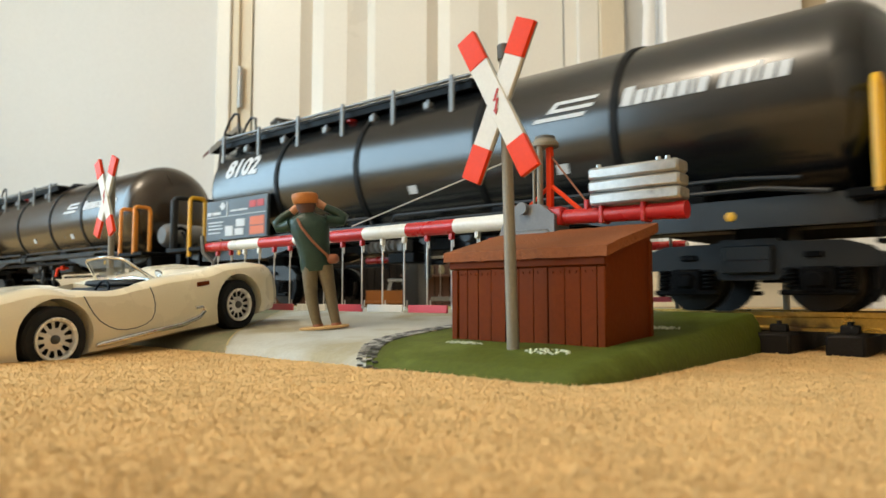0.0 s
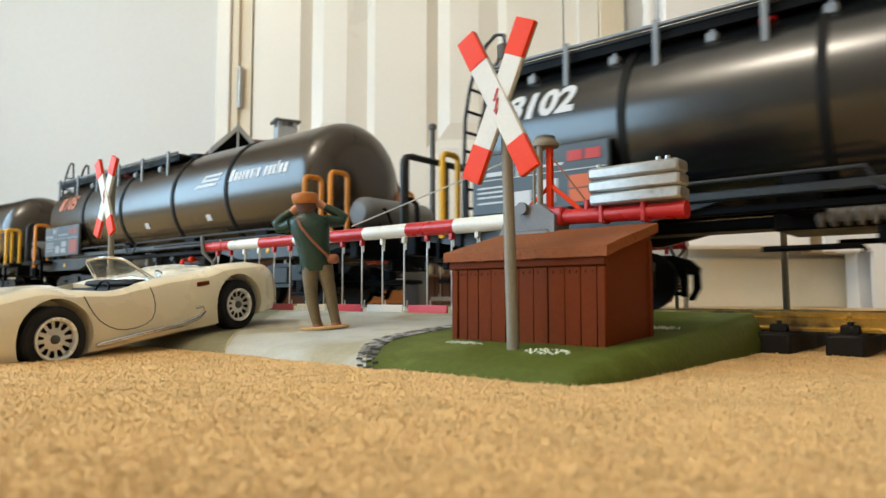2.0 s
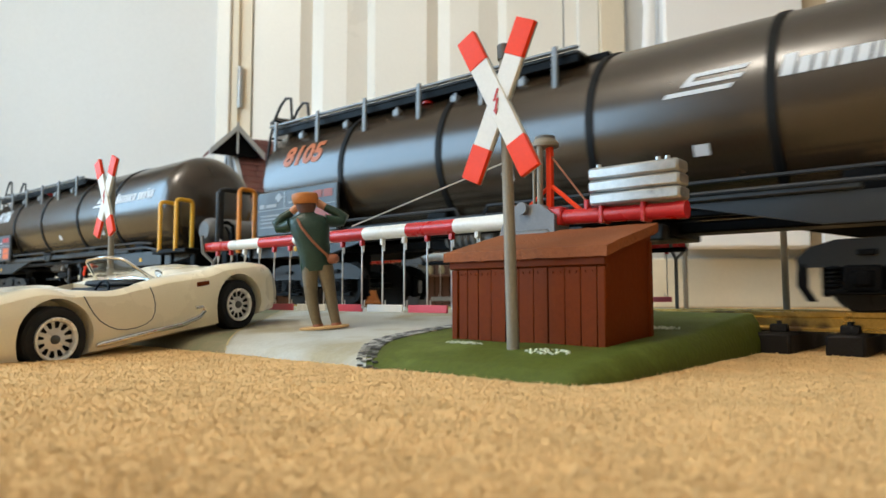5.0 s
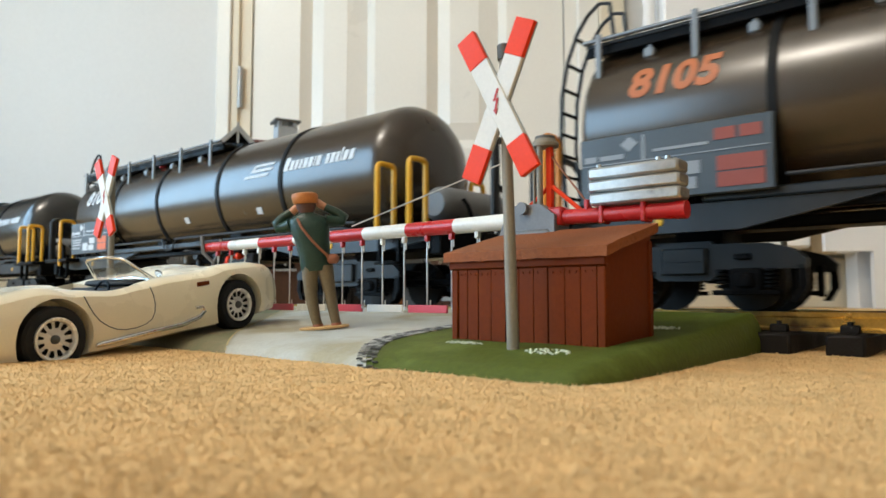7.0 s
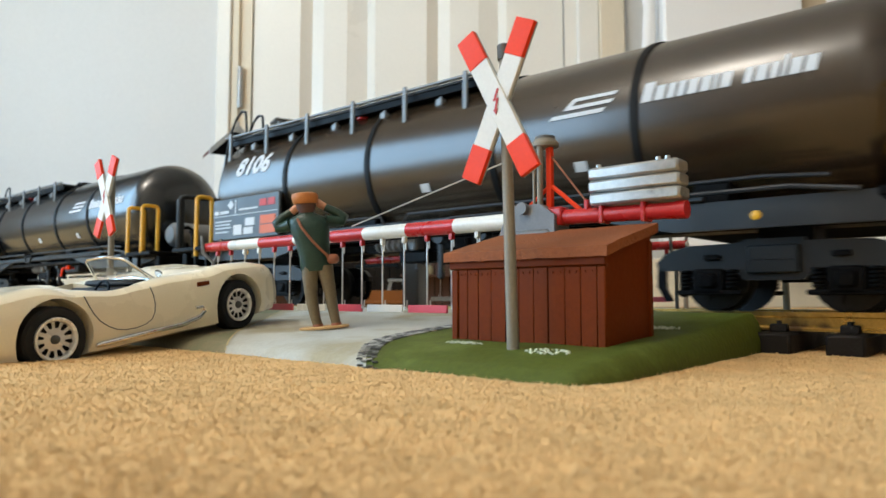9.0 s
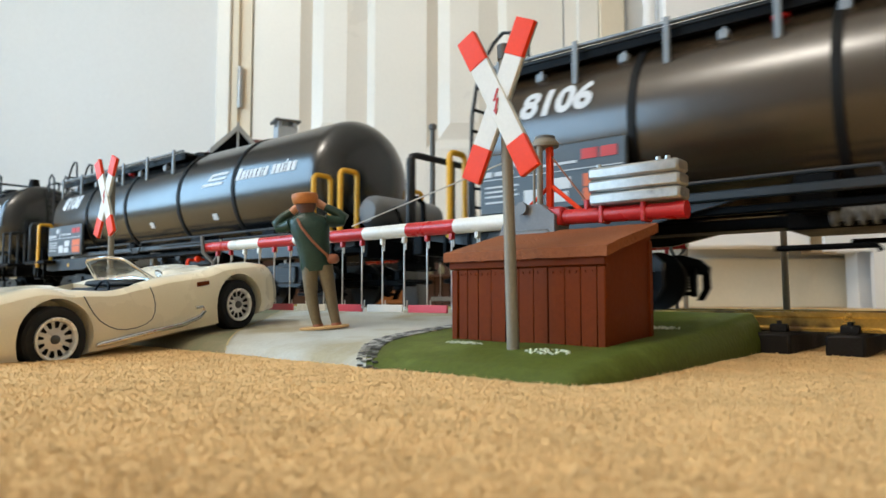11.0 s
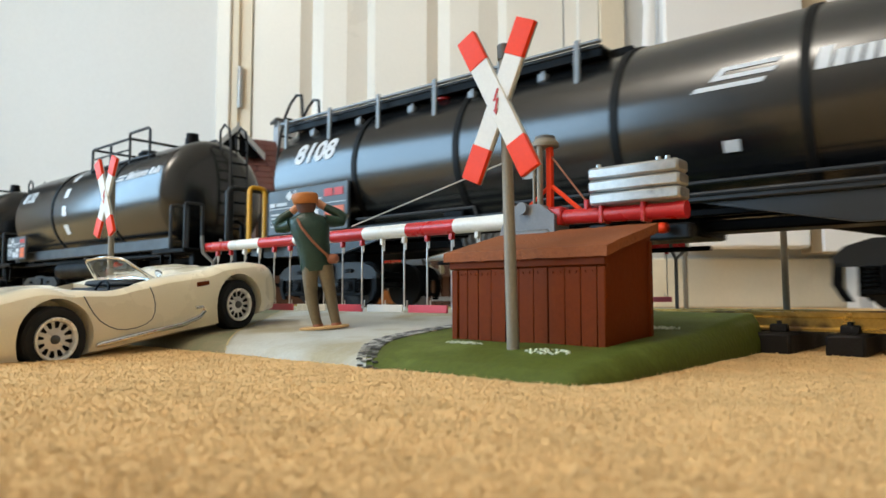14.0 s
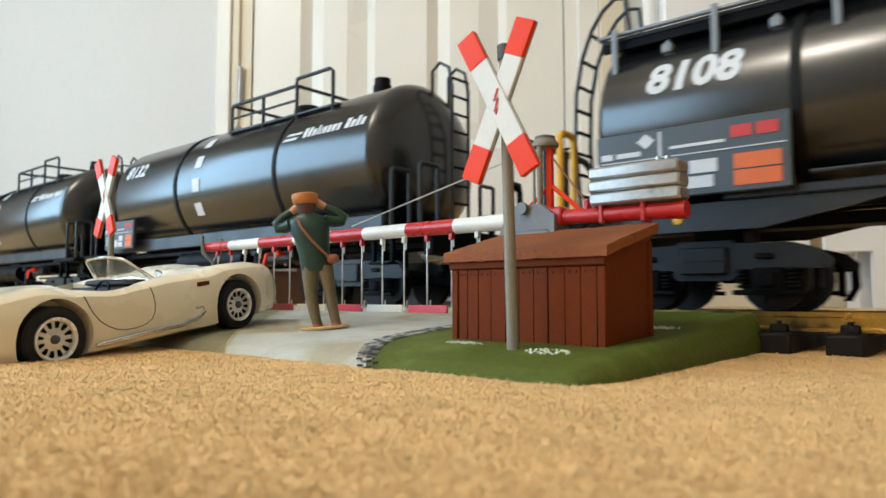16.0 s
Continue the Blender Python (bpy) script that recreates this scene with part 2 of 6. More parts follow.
        return self.add(vs, fs)

    def mesh(self, name, material, angle=38):
        me = bpy.data.meshes.new(name)
        me.from_pydata(self.v, [], self.f)
        bm = bmesh.new()
        bm.from_mesh(me)
        bmesh.ops.recalc_face_normals(bm, faces=bm.faces)
        bm.to_mesh(me)
        bm.free()
        me.polygons.foreach_set("use_smooth", [True] * len(me.polygons))
        me.set_sharp_from_angle(angle=radians(angle))
        me.materials.append(material)
        return me


def part(name, shape, material, parent=None, label="", m=None, angle=38):
    data = shape.mesh(name, material, angle) if isinstance(shape, Shape) else shape
    ob = new(name, data)
    if parent is not None:
        ob.parent = parent
    if m is not None:
        ob.matrix_basis = m
    return tagged(ob, label)


def thing(name, label, category, m=None, group="", kind=""):
    ob = tagged(new(name), label, category, group, kind)
    if m is not None:
        ob.matrix_basis = m
    return ob


def structure(name, shape, material, label, m=None, category="", angle=38):
    ob = part(name, shape, material, None, label, m, angle)
    return tagged(ob, kind="structure", category=category)


def text_mesh(words, size, material, place, shear=0.0):
    """Writing as a mesh; place maps (along, up) to a point."""
    cu = bpy.data.curves.new("writing", "FONT")
    cu.body, cu.size, cu.shear, cu.align_x, cu.resolution_u, cu.offset = words, size, shear, "LEFT", 3, size * 0.042
    ob = new("writing_source", cu)
    bpy.context.view_layer.update()
    me = bpy.data.meshes.new_from_object(ob.evaluated_get(bpy.context.evaluated_depsgraph_get()))
    bpy.data.objects.remove(ob)
    bm = bmesh.new()
    bm.from_mesh(me)
    for k in range(1, 10):       # cut across, so that it bends round the tank
        bmesh.ops.bisect_plane(bm, geom=bm.verts[:] + bm.edges[:] + bm.faces[:], plane_co=(0, size * 0.08 * k, 0), plane_no=(0, 1, 0))
    bm.to_mesh(me)
    bm.free()
    for v in me.vertices:
        v.co = place(v.co.x, v.co.y)
    me.materials.clear()
    me.materials.append(material)
    return me


# ---- the room ----
WALL_Y = 1.62
WX_NORTH = -1.12


def rect_wall(name, x0, x1, y0, y1, z0, z1, material, label):
    return structure(name, Shape().box(x0, x1, y0, y1, z0, z1), material, label, ROOM, "wall")


DOOR_L, DOOR_R, DOOR_TOP = -0.462, 0.296, 2.0
# the wall with the door is built round its opening
rect_wall("wall_north", WX_NORTH, DOOR_L - 0.03, WALL_Y, WALL_Y + 0.1, -0.01, 2.4, WALL, "off-white painted wall beside the panelled door")
rect_wall("wall_north_2", DOOR_R + 0.03, 2.2, WALL_Y, WALL_Y + 0.1, -0.01, 2.4, WALL, "off-white painted wall beside the panelled door")
rect_wall("wall_north_3", DOOR_L - 0.03, DOOR_R + 0.03, WALL_Y, WALL_Y + 0.1, DOOR_TOP + 0.03, 2.4, WALL, "off-white painted wall above the door")
# an open doorway beside it, through which the track comes from the hall
rect_wall("wall_north_4", -1.6, WX_NORTH, WALL_Y, WALL_Y + 0.1, 2.0, 2.4, WALL, "off-white painted wall above the open doorway")
rect_wall("wall_hall", -2.9, -1.6, WALL_Y, WALL_Y + 0.1, -0.01, 2.4, WALL, "off-white painted hall wall")
rect_wall("wall_hall_2", -3.0, -2.9, WALL_Y, 3.0, -0.01, 2.4, WALL, "off-white painted hall wall")
rect_wall("wall_hall_3", -2.9, -0.9, 2.9, 3.0, -0.01, 2.4, WALL, "off-white painted hall wall")
rect_wall("wall_hall_4", -1.0, -0.9, WALL_Y + 0.1, 2.9, -0.01, 2.4, WALL, "off-white painted hall wall")
WX = -1.5
for i, (y0, y1, z0, z1) in enumerate(((-2.1, WY0, -0.01, 2.4), (WY1, WALL_Y, -0.01, 2.4), (WY0, WY1, -0.01, WZ0), (WY0, WY1, WZ1, 2.4))):
    rect_wall("wall_west" + ("", "_2", "_3", "_4")[i], WX - 0.1, WX, y0, y1, z0, z1, WALL, "off-white painted wall round the window")
rect_wall("wall_east", 2.2, 2.3, -2.1, WALL_Y + 0.1, -0.01, 2.4, WALL, "off-white painted side wall")
rect_wall("wall_south", WX, 2.2, -2.1, -2.0, -0.01, 2.4, WALL, "off-white painted wall")
w1 = tagged(thing("window_1", "low white framed daylight window", "window", ROOM), kind="structure")
for a0, a1, c0, c1 in ((WY0, WY0 + 0.05, WZ0, WZ1), (WY1 - 0.05, WY1, WZ0, WZ1), (WY0 + 0.05, WY1 - 0.05, WZ0, WZ0 + 0.05), (WY0 + 0.05, WY1 - 0.05, WZ1 - 0.05, WZ1), (0.46, 0.50, WZ0 + 0.05, WZ1 - 0.05), (-0.13, -0.09, WZ0 + 0.05, WZ1 - 0.05)):
    part("window_frame", Shape().box(WX - 0.09, WX - 0.05, a0, a1, c0, c1, 0.004), DOORWHITE, w1)
structure("ceiling", Shape().box(-2.3, 2.3, -2.1, WALL_Y + 0.1, 2.4, 2.5).box(-3.0, -0.9, WALL_Y + 0.1, 3.0, 2.4, 2.5), CEIL, "plain white ceiling", ROOM, "ceiling")

# carpet: packed small tufts with loose fibre ends near the camera, plain further off
def carpet():
    h = 0.0012
    rng = np.random.default_rng(4)
    table = {k: np.random.default_rng(k).random((900, 900)) for k in range(1, 8)}

    def lumps(gx, gy, cell, k):
        """Smooth value noise with a given cell."""
        u, v = (gx + 1.0) / cell, (gy + 1.0) / cell
        i, j = np.floor(u).astype(int), np.floor(v).astype(int)
        a, b = u - i, v - j
        a, b, i, j, i1, j1 = a * a * (3 - 2 * a), b * b * (3 - 2 * b), i % 900, j % 900, (i + 1) % 900, (j + 1) % 900
        r = table[k]
        return (r[j, i] * (1 - a) + r[j, i1] * a) * (1 - b) + (r[j1, i] * (1 - a) + r[j1, i1] * a) * b

    def tufts(gx, gy, cell):
        """Height of packed round tufts, one in each cell at a place of its own."""
        u, v = (gx + 1.0) / cell, (gy + 1.0) / cell
        i, j = np.floor(u).astype(int), np.floor(v).astype(int)
        best = np.full(gx.shape, 9.0)
        for di in (-1, 0, 1):
            for dj in (-1, 0, 1):
                ii, jj = (i + di) % 900, (j + dj) % 900
                best = np.minimum(best, (i + di + table[5][jj, ii] - u) ** 2 + (j + dj + table[6][jj, ii] - v) ** 2)
        return np.sqrt(np.maximum(0.0, 1.0 - best))

    def height(gx, gy):
        return 0.0010 + 0.0006 * tufts(gx, gy, 0.0017) + 0.0003 * lumps(gx, gy, 0.0042, 2) + 0.0004 * lumps(gx, gy, 0.020, 3)

    def patch(x0, x1, y0, y1, step):
        xs, ys = np.arange(x0, x1 + step / 2, step), np.arange(y0, y1 + step / 2, step)
        nx, ny = len(xs), len(ys)
        gx, gy = np.meshgrid(xs, ys)
        jx, jy = (rng.random((ny, nx)) - 0.5) * step, (rng.random((ny, nx)) - 0.5) * step
        z = height(gx + jx, gy + jy) + 0.00025 * rng.random((ny, nx))
        pts = np.stack([gx + jx, gy + jy, z], -1).reshape(-1, 3)
        idx = np.arange(nx * ny).reshape(ny, nx)
        return pts, np.stack([idx[:-1, :-1], idx[:-1, 1:], idx[1:, 1:], idx[1:, :-1]], -1).reshape(-1, 4)

    A, B = (-0.16, 0.16, 0.055, 0.195), (-0.42, 0.40, 0.195, 0.46)
    pts, q = patch(*A, 0.0006)
    pts2, q2 = patch(*B, 0.0011)
    pts, q = np.concatenate([pts, pts2]), np.concatenate([q, q2 + len(pts)])
    n = len(pts)
    X0, X1, Y0, Y1 = -2.3, 2.3, -2.1, WALL_Y + 0.05
    rect = [(X0, Y0, X1, A[2]), (X0, A[2], A[0], B[2]), (A[1], A[2], X1, B[2]), (X0, B[2], B[0], B[3]), (B[1], B[2], X1, B[3]), (X0, B[3], X1, Y1), (-2.95, Y1, -0.95, 2.95)]
    extra, more = [], []
    for a, b, c, d in rect:
        k = n + len(extra)
        extra += [(a, b, h), (c, b, h), (c, d, h), (a, d, h)]
        more.append((k, k + 1, k + 2, k + 3))
    me = bpy.data.meshes.new("carpet")
    me.from_pydata(np.concatenate([pts, np.array(extra)]).tolist(), [], q.tolist() + more)
    me.polygons.foreach_set("use_smooth", [True] * len(me.polygons))
    me.materials.append(CARPET)
    ob = new("floor", me)
    ob.matrix_basis = ROOM
    tagged(ob, "tan wool carpet with a fine curly pile", "carpet", kind="structure")
    # fibre ends: small bent three-sided curls that stand out of the tufts
    count = 52000
    fy = 0.070 + 0.250 * rng.random(count) ** 1.3
    fx = (rng.random(count) - 0.5) * 1.5 * fy
    fz = height(fx, fy) - 0.0002
    a, L, lean, w = rng.random(count) * 6.283, 0.0006 + 0.0008 * rng.random(count), 0.3 + 0.7 * rng.random(count), 0.00012 + 0.00010 * rng.random(count)
    root = np.stack([fx, fy, fz], -1)
    way = np.stack([np.cos(a) * lean, np.sin(a) * lean, np.ones(count)], -1)
    tip = np.stack([np.cos(a + 1.2) * lean, np.sin(a + 1.2) * lean, 0.25 * np.ones(count)], -1)
    mid = root + way * (L * 0.6)[:, None]
    end = mid + tip * (L * 0.7)[:, None]
    vs = []
    for base, k in ((root, 1.0), (mid, 1.0)):
        for c in range(3):
            t = a + c * 2.0944
            vs.append(base + np.stack([np.cos(t), np.sin(t), np.zeros(count)], -1) * (w * k)[:, None])
    vs.append(end)
    verts = np.stack(vs, 1).reshape(-1, 3)
    o = (np.arange(count) * 7)[:, None]
    quads = np.concatenate([o + np.array([[c, (c + 1) % 3, 3 + (c + 1) % 3, 3 + c]]) for c in range(3)])
    tris = np.concatenate([o + np.array([[3 + c, 3 + (c + 1) % 3, 6]]) for c in range(3)])
    me = bpy.data.meshes.new("carpet_pile")
    me.from_pydata(verts.tolist(), [], quads.tolist() + tris.tolist())
    me.polygons.foreach_set("use_smooth", [True] * len(me.polygons))
    me.materials.append(CARPET)
    ob = new("carpet_pile", me)
    ob.matrix_basis = ROOM
    tagged(ob, "curly tan wool fibre ends of the carpet", "carpet pile", kind="stuff")


carpet()


# ---- the track ----
def track():
    x0, x1 = -3.4, 0.75
    t = thing("railway_track", "brass model railway track on dark brown plastic sleepers", "track", pose(0, TRACK_Y, 0))
    prof = [(-0.004, 0.0), (-0.004, 0.0012), (-0.001, 0.002), (-0.001, 0.0058), (-0.0017, 0.0064), (-0.0017, 0.0084),
            (0.0017, 0.0084), (0.0017, 0.0064), (0.001, 0.0058), (0.001, 0.002), (0.004, 0.0012), (0.004, 0.0)]
    for y in (-0.0232, 0.0232):
        s = Shape().loft([[(x, y + a, RAIL_TOP - 0.0084 + b) for a, b in prof] for x in (x0, x1)])
        part("rail", s, BRASS, t, "brass rail", angle=30)
    sl = Shape().box(-0.0073, 0.0073, -0.0415, 0.0415, 0.0005, 0.0108, 0.0012)
    for y in (-0.0232, 0.0232):
        for s in (-1, 1):
            sl.box(-0.0036, 0.0036, y + s * 0.0052 - 0.0022, y + s * 0.0052 + 0.0022, 0.0105, 0.0142, 0.0006)
            sl.tube([(0, y + s * 0.0052, 0.014), (0, y + s * 0.0052, 0.0156)], 0.0012, 6)
    me = sl.mesh("sleeper", SLEEPER)
    n = int((x1 - x0) / 0.0275)
    for i in range(n):
        part("sleeper", me, SLEEPER, t, m=pose(-0.0815 + 0.0275 * (i - int(3.3 / 0.0275)), 0, 0))


track()


# ---- the crossing plate ----
PX0, PX1, PY0, PY1 = -0.475, -0.086, 0.172, 0.322


def ramp_height(y):
    """The plate's height over its depth, up to the rail."""
    pts = [(0.160, -0.0030), (0.167, 0.0040), (0.176, 0.0066), (0.188, 0.0084), (0.205, 0.0094), (0.250, 0.0120), (0.320, 0.0182), (0.36, 0.0185)]
    for (a, b), (c, d) in zip(pts, pts[1:]):
        if y <= c:
            return b + (d - b) * max(0, (y - a)) / (c - a)
    return pts[-1][1]


def end_x(y):
    """The plate's end, with its front corner rounded off."""
    return PX1 - 0.009 * max(0.0, (0.190 - y) / 0.030) ** 2


def plate_height(x, y):
    e = min(1.0, max(0.0, (end_x(y) + 0.001 - x) / 0.007), max(0.0, (x - PX0) / 0.016))
    e = math.sin(e * math.pi / 2) ** 0.7 if e > 0 else 0
    return 0.0008 + ramp_height(y) * e


def kerb_x(y):
    """The road's edge against the grass: it swings out towards the front."""
    t = max(0.0, min(1.0, (y - 0.155) / 0.085))
    return -0.150 - 0.050 * math.sqrt(max(0, 1 - (1 - t) ** 2))


def line_x(y):
    """The worn line along the road's other edge."""
    return -0.222 - 0.196 * (max(0.0, y - 0.138) / 0.184) ** 0.85


def plate_surface(name, xa, xb, lift, material, parent, label, ya=PY0 - 0.012, yb=PY1, nx=40, ny=44):
    """A sheet that follows the plate between two edges given over y."""
    s = Shape()
    rows = []
    for j in range(ny + 1):
        y = ya + (yb - ya) * j / ny
        a, b = xa(y), xb(y)
        rows.append([(a + (b - a) * i / nx, y, plate_height(a + (b - a) * i / nx, y) + lift +
                      0.0003 * noise.noise(Vector((a + (b - a) * i / nx, y, 0)) * 60)) for i in range(nx + 1)])
    s.loft(rows, cap=False, closed=False)
    n = len(s.v)
    rim = [i for i in range(nx + 1)] + [j * (nx + 1) + nx for j in range(1, ny + 1)] + [ny * (nx + 1) + i for i in range(nx - 1, -1, -1)] + [j * (nx + 1) for j in range(ny - 1, 0, -1)]
    base = [(s.v[i][0], s.v[i][1], -0.001) for i in rim]
    k = len(rim)
    s.v += base
    s.f += [(rim[i], rim[(i + 1) % k], n + (i + 1) % k, n + i) for i in range(k)]
    return part(name, s, material, parent, label, angle=50)


def crossing():
    t = thing("crossing_plate", "green and grey plastic level crossing base beside the track", "level crossing")
    plate_surface("grass_bank", kerb_x, end_x, 0, GREEN, t, "green painted bank", nx=48)
    # the verge is tan-grey, with the car's shadow painted into it
    plate_surface("verge", lambda y: PX0, line_x, 0, ROADTAN, t, "tan-grey verge with the car's shadow in its colour", nx=30)
    plate_surface("road", line_x, kerb_x, 0.0, ROADGREY, t, "pale grey worn road surface")
    # the arc of a worn line in the road
    s = Shape()
    rows = []
    for i in range(31):
        u = i / 30
        y = 0.165 + 0.150 * u
        x = line_x(y)
        rows.append([(x + d, y, plate_height(x, y) + 0.00045) for d in (-0.0007, 0.0007)])
    s.loft(rows, cap=False, closed=False)
    part("road_line", s, ROADLINE, t, "faded yellow line")
    # kerb stones along the curve, in two staggered rows
    k = 0
    random.seed(5)
    stone = Shape().box(-0.0014, 0.0014, -0.0011, 0.0011, 0, 0.0006, 0.0002).mesh("kerb_stone", KERB)
    for row in range(4):
        y = 0.153 + 0.0006 * (row % 2)
        while y < 0.262:
            x = kerb_x(y) - 0.0030 + row * 0.0024 + random.uniform(-0.0003, 0.0003)
            slope = (kerb_x(y + 0.001) - kerb_x(y)) / 0.001
            part("kerb_stone", stone, KERB, t, m=pose(x, y, plate_height(x, y) - 0.0002, 0, 0, 90 - math.degrees(math.atan(slope)) + random.uniform(-8, 8)))
            y += 0.0030 / math.sqrt(1 + slope * slope)
    # inner boards between the rails, and the bank beyond
    part("board", Shape().box(-0.40, -0.19, TRACK_Y - 0.0185, TRACK_Y + 0.0185, 0.004, 0.0188, 0.001), ROADGREY, t)
    part("far_road", Shape().box(-0.40, -0.19, TRACK_Y + 0.029, TRACK_Y + 0.15, 0.0005, 0.0180, 0.003), ROADGREY, t, "pale grey road surface")
    part("far_bank", Shape().box(-0.1895, -0.090, TRACK_Y + 0.029, TRACK_Y + 0.15, 0.0005, 0.0178, 0.004), GREEN, t, "green painted far bank")
    # pale flock tufts
    for cx, cy, w in ((-0.152, 0.193, 0.008), (-0.113, 0.186, 0.0085), (-0.108, 0.262, 0.008)):
        f = Shape()
        for i in range(60):
            a, r = random.uniform(0, 6.28), math.sqrt(random.random())
            x, y = cx + w * r * math.cos(a), cy + 0.45 * w * r * math.sin(a)
            z = plate_height(x, y)
            d = random.uniform(0.0002, 0.00045)
            f.box(x - d, x + d, y - d, y + d, z - 0.0002, z + random.uniform(0.0002, 0.0006), 0.0001)
        part("flock_tuft", f, DRYBRUSH, t, "pale flock tuft")


crossing()


# ---- the train ----
TANK_R, TANK_Z = 0.0480, 0.1135


def arc_band(xc, w, r, zc, a0=0, a1=360, seg=48, lift=0.0009):
    s = Shape()
    rows = []
    for i in range(seg + 1):
        t = radians(a0 + (a1 - a0) * i / seg)
        c, q = math.cos(t), math.sin(t)
        rows.append([(xc + d, c * (r + l), zc + q * (r + l)) for d, l in ((-w, -0.001), (-w, lift), (w, lift), (w, -0.001))])
    return s.loft(rows, cap=True)


def on_tank(x, v, r, zc, lift=0.0004):
    """A place on the tank's near flank: x along, v the arc length up from its axis."""
    a = v / r
    return Vector((x, -(r + lift) * math.cos(a), zc + (r + lift) * math.sin(a)))


def tank_patch(x0, x1, v0, v1, r, zc, s=None, lift=0.0004, slant=0.0):
    s = s or Shape()
    rows = []
    for i in range(7):
        v = v0 + (v1 - v0) * i / 6
        k = slant * (v - v0)
        rows.append([on_tank(x0 + k, v, r, zc, lift), on_tank(x1 + k, v, r, zc, lift)])
    return s.loft(rows, cap=False, closed=False)


def axle_set(parent, x):
    s = Shape()
    for sgn in (-1, 1):
        y = sgn * 0.0225
        m = Matrix.Translation((0, y, 0)) @ pose(0, 0, 0, 0, 0, 90)
        s.lathe([(-0.003 * 1, 0.006), (-0.003, 0.0128), (-0.0026, 0.0150), (0.0024, 0.0154), (0.003, 0.0128), (0.0026, 0.0060), (0.0036, 0.004)], 24, m)
        m2 = Matrix.Translation((0, y - sgn * 0.0034, 0)) @ pose(0, 0, 0, 0, 0, 90)
        s.lathe([(-0.0006, 0.0166), (0.0006, 0.0166)], 24, m2)
        for k in range(6):      # ribs, so that the turning shows
            a = radians(60 * k)
            s.box(-0.0005, 0.0005, y + sgn * 0.002 - 0.001, y + sgn * 0.002 + 0.0016, 0.004, 0.0125, 0, pose(0, 0, 0, 0, 60 * k, 0))
    s.tube([(0, -0.026, 0), (0, 0.026, 0)], 0.0022, 8)
    return part("wheelset", s, WHEEL, parent, "dark metal wheelset", pose(x, 0, RAIL_TOP + 0.0154))


WHEELSETS = []


def bogie(parent, x, outward):
    b = part("bogie", Shape().box(-0.012, 0.012, -0.027, 0.027, 0.036, 0.0445, 0.001)
             .box(-0.035, 0.035, -0.009, 0.009, 0.040, 0.0445, 0.001).box(-0.012, 0.012, -0.014, 0.014, 0.0440, 0.0590, 0.001), BLACK, parent, "black bogie", pose(x, 0, 0))
    # flat plate side frames, high in the middle and drooping to the ends, with axle boxes, springs and guard irons below
    top = [(-0.0530, 0.0425), (-0.0480, 0.0470), (-0.0380, 0.0500), (-0.0130, 0.0505), (-0.0125, 0.0520), (0.0125, 0.0520), (0.0130, 0.0505), (0.0380, 0.0500), (0.0480, 0.0470), (0.0530, 0.0425)]
    low = [(0.0525, 0.0385), (0.0180, 0.0385), (0.0120, 0.0335), (-0.0120, 0.0335), (-0.0180, 0.0385), (-0.0525, 0.0385)]
    for y in (-0.0345, 0.031):
        side = part("side_frame", Shape().prism(top + low, 0.0035, Matrix.Translation((0, y, 0))), BOGIE, b, "slate grey side frame")
        o = y - 0.0024 if y < 0 else y + 0.0024
        part("frame_panel", Shape().box(-0.0105, 0.0105, o, o + 0.0035, 0.0365, 0.0490, 0.0006).box(-0.0085, 0.0085, o - 0.0004, o + 0.003, 0.0425, 0.0431, 0), BOGIE, side, "raised middle panel")
        for e in (-1, 1):
            part("rivet_plate", Shape().box(min(e * 0.0230, e * 0.0300), max(e * 0.0230, e * 0.0300), o + 0.0008, o + 0.003, 0.0430, 0.0455, 0.0004), BLACK, side)
        for ax in (-0.028, 0.028):
            part("axle_box", Shape().box(ax - 0.0070, ax + 0.0070, o, o + 0.0045, 0.0270, 0.0390, 0.001).box(ax - 0.0040, ax + 0.0040, o - 0.0014, o + 0.003, 0.0300, 0.0370, 0.001).tube([(ax, o - 0.002, 0.0335), (ax, o + 0.004, 0.0335)], 0.0026, 12), BLACK, b, "black axle box")
            for e in (-1, 1):
                cs = Shape()
                for k in range(5):
                    cs.lathe([(0, 0.0016), (0.0004, 0.0027), (0.0011, 0.0027), (0.0015, 0.0016)], 10, pose(ax + e * 0.0105, o + 0.002, 0.0300 + 0.0018 * k, 0, -90, 0))
                part("coil_spring", cs, BLACK, b, "black coil spring")
            part("spring_plank", Shape().box(ax - 0.0150, ax + 0.0150, o, o + 0.004, 0.0268, 0.0292, 0.0006), BLACK, b)
        for e in (-1, 1):
            part("guard_iron", Shape().prism([(e * 0.0490, 0.0400), (e * 0.0525, 0.0400), (e * 0.0530, 0.0310), (e * 0.0490, 0.0240), (e * 0.0455, 0.0240), (e * 0.0490, 0.0300)], 0.003, Matrix.Translation((0, y, 0))), BLACK, b, "black guard iron")
    for ax in (-0.028, 0.028):
        for y in (-0.026, 0.026):
            s = Shape()
            s.box(ax + math.copysign(0.0165, ax), ax + math.copysign(0.0165, ax) + 0.003, y - 0.003, y + 0.003, 0.026, 0.042, 0.0008)
            part("brake_block", s, BLACK, b)
        WHEELSETS.append(axle_set(b, ax))
    # the coupling bar with its hook and loop
    s = Shape().box(min(0.03 * outward, 0.096 * outward), max(0.03 * outward, 0.096 * outward), -0.0050, 0.0050, 0.0335, 0.0385, 0.001)
    e = 0.094 * outward
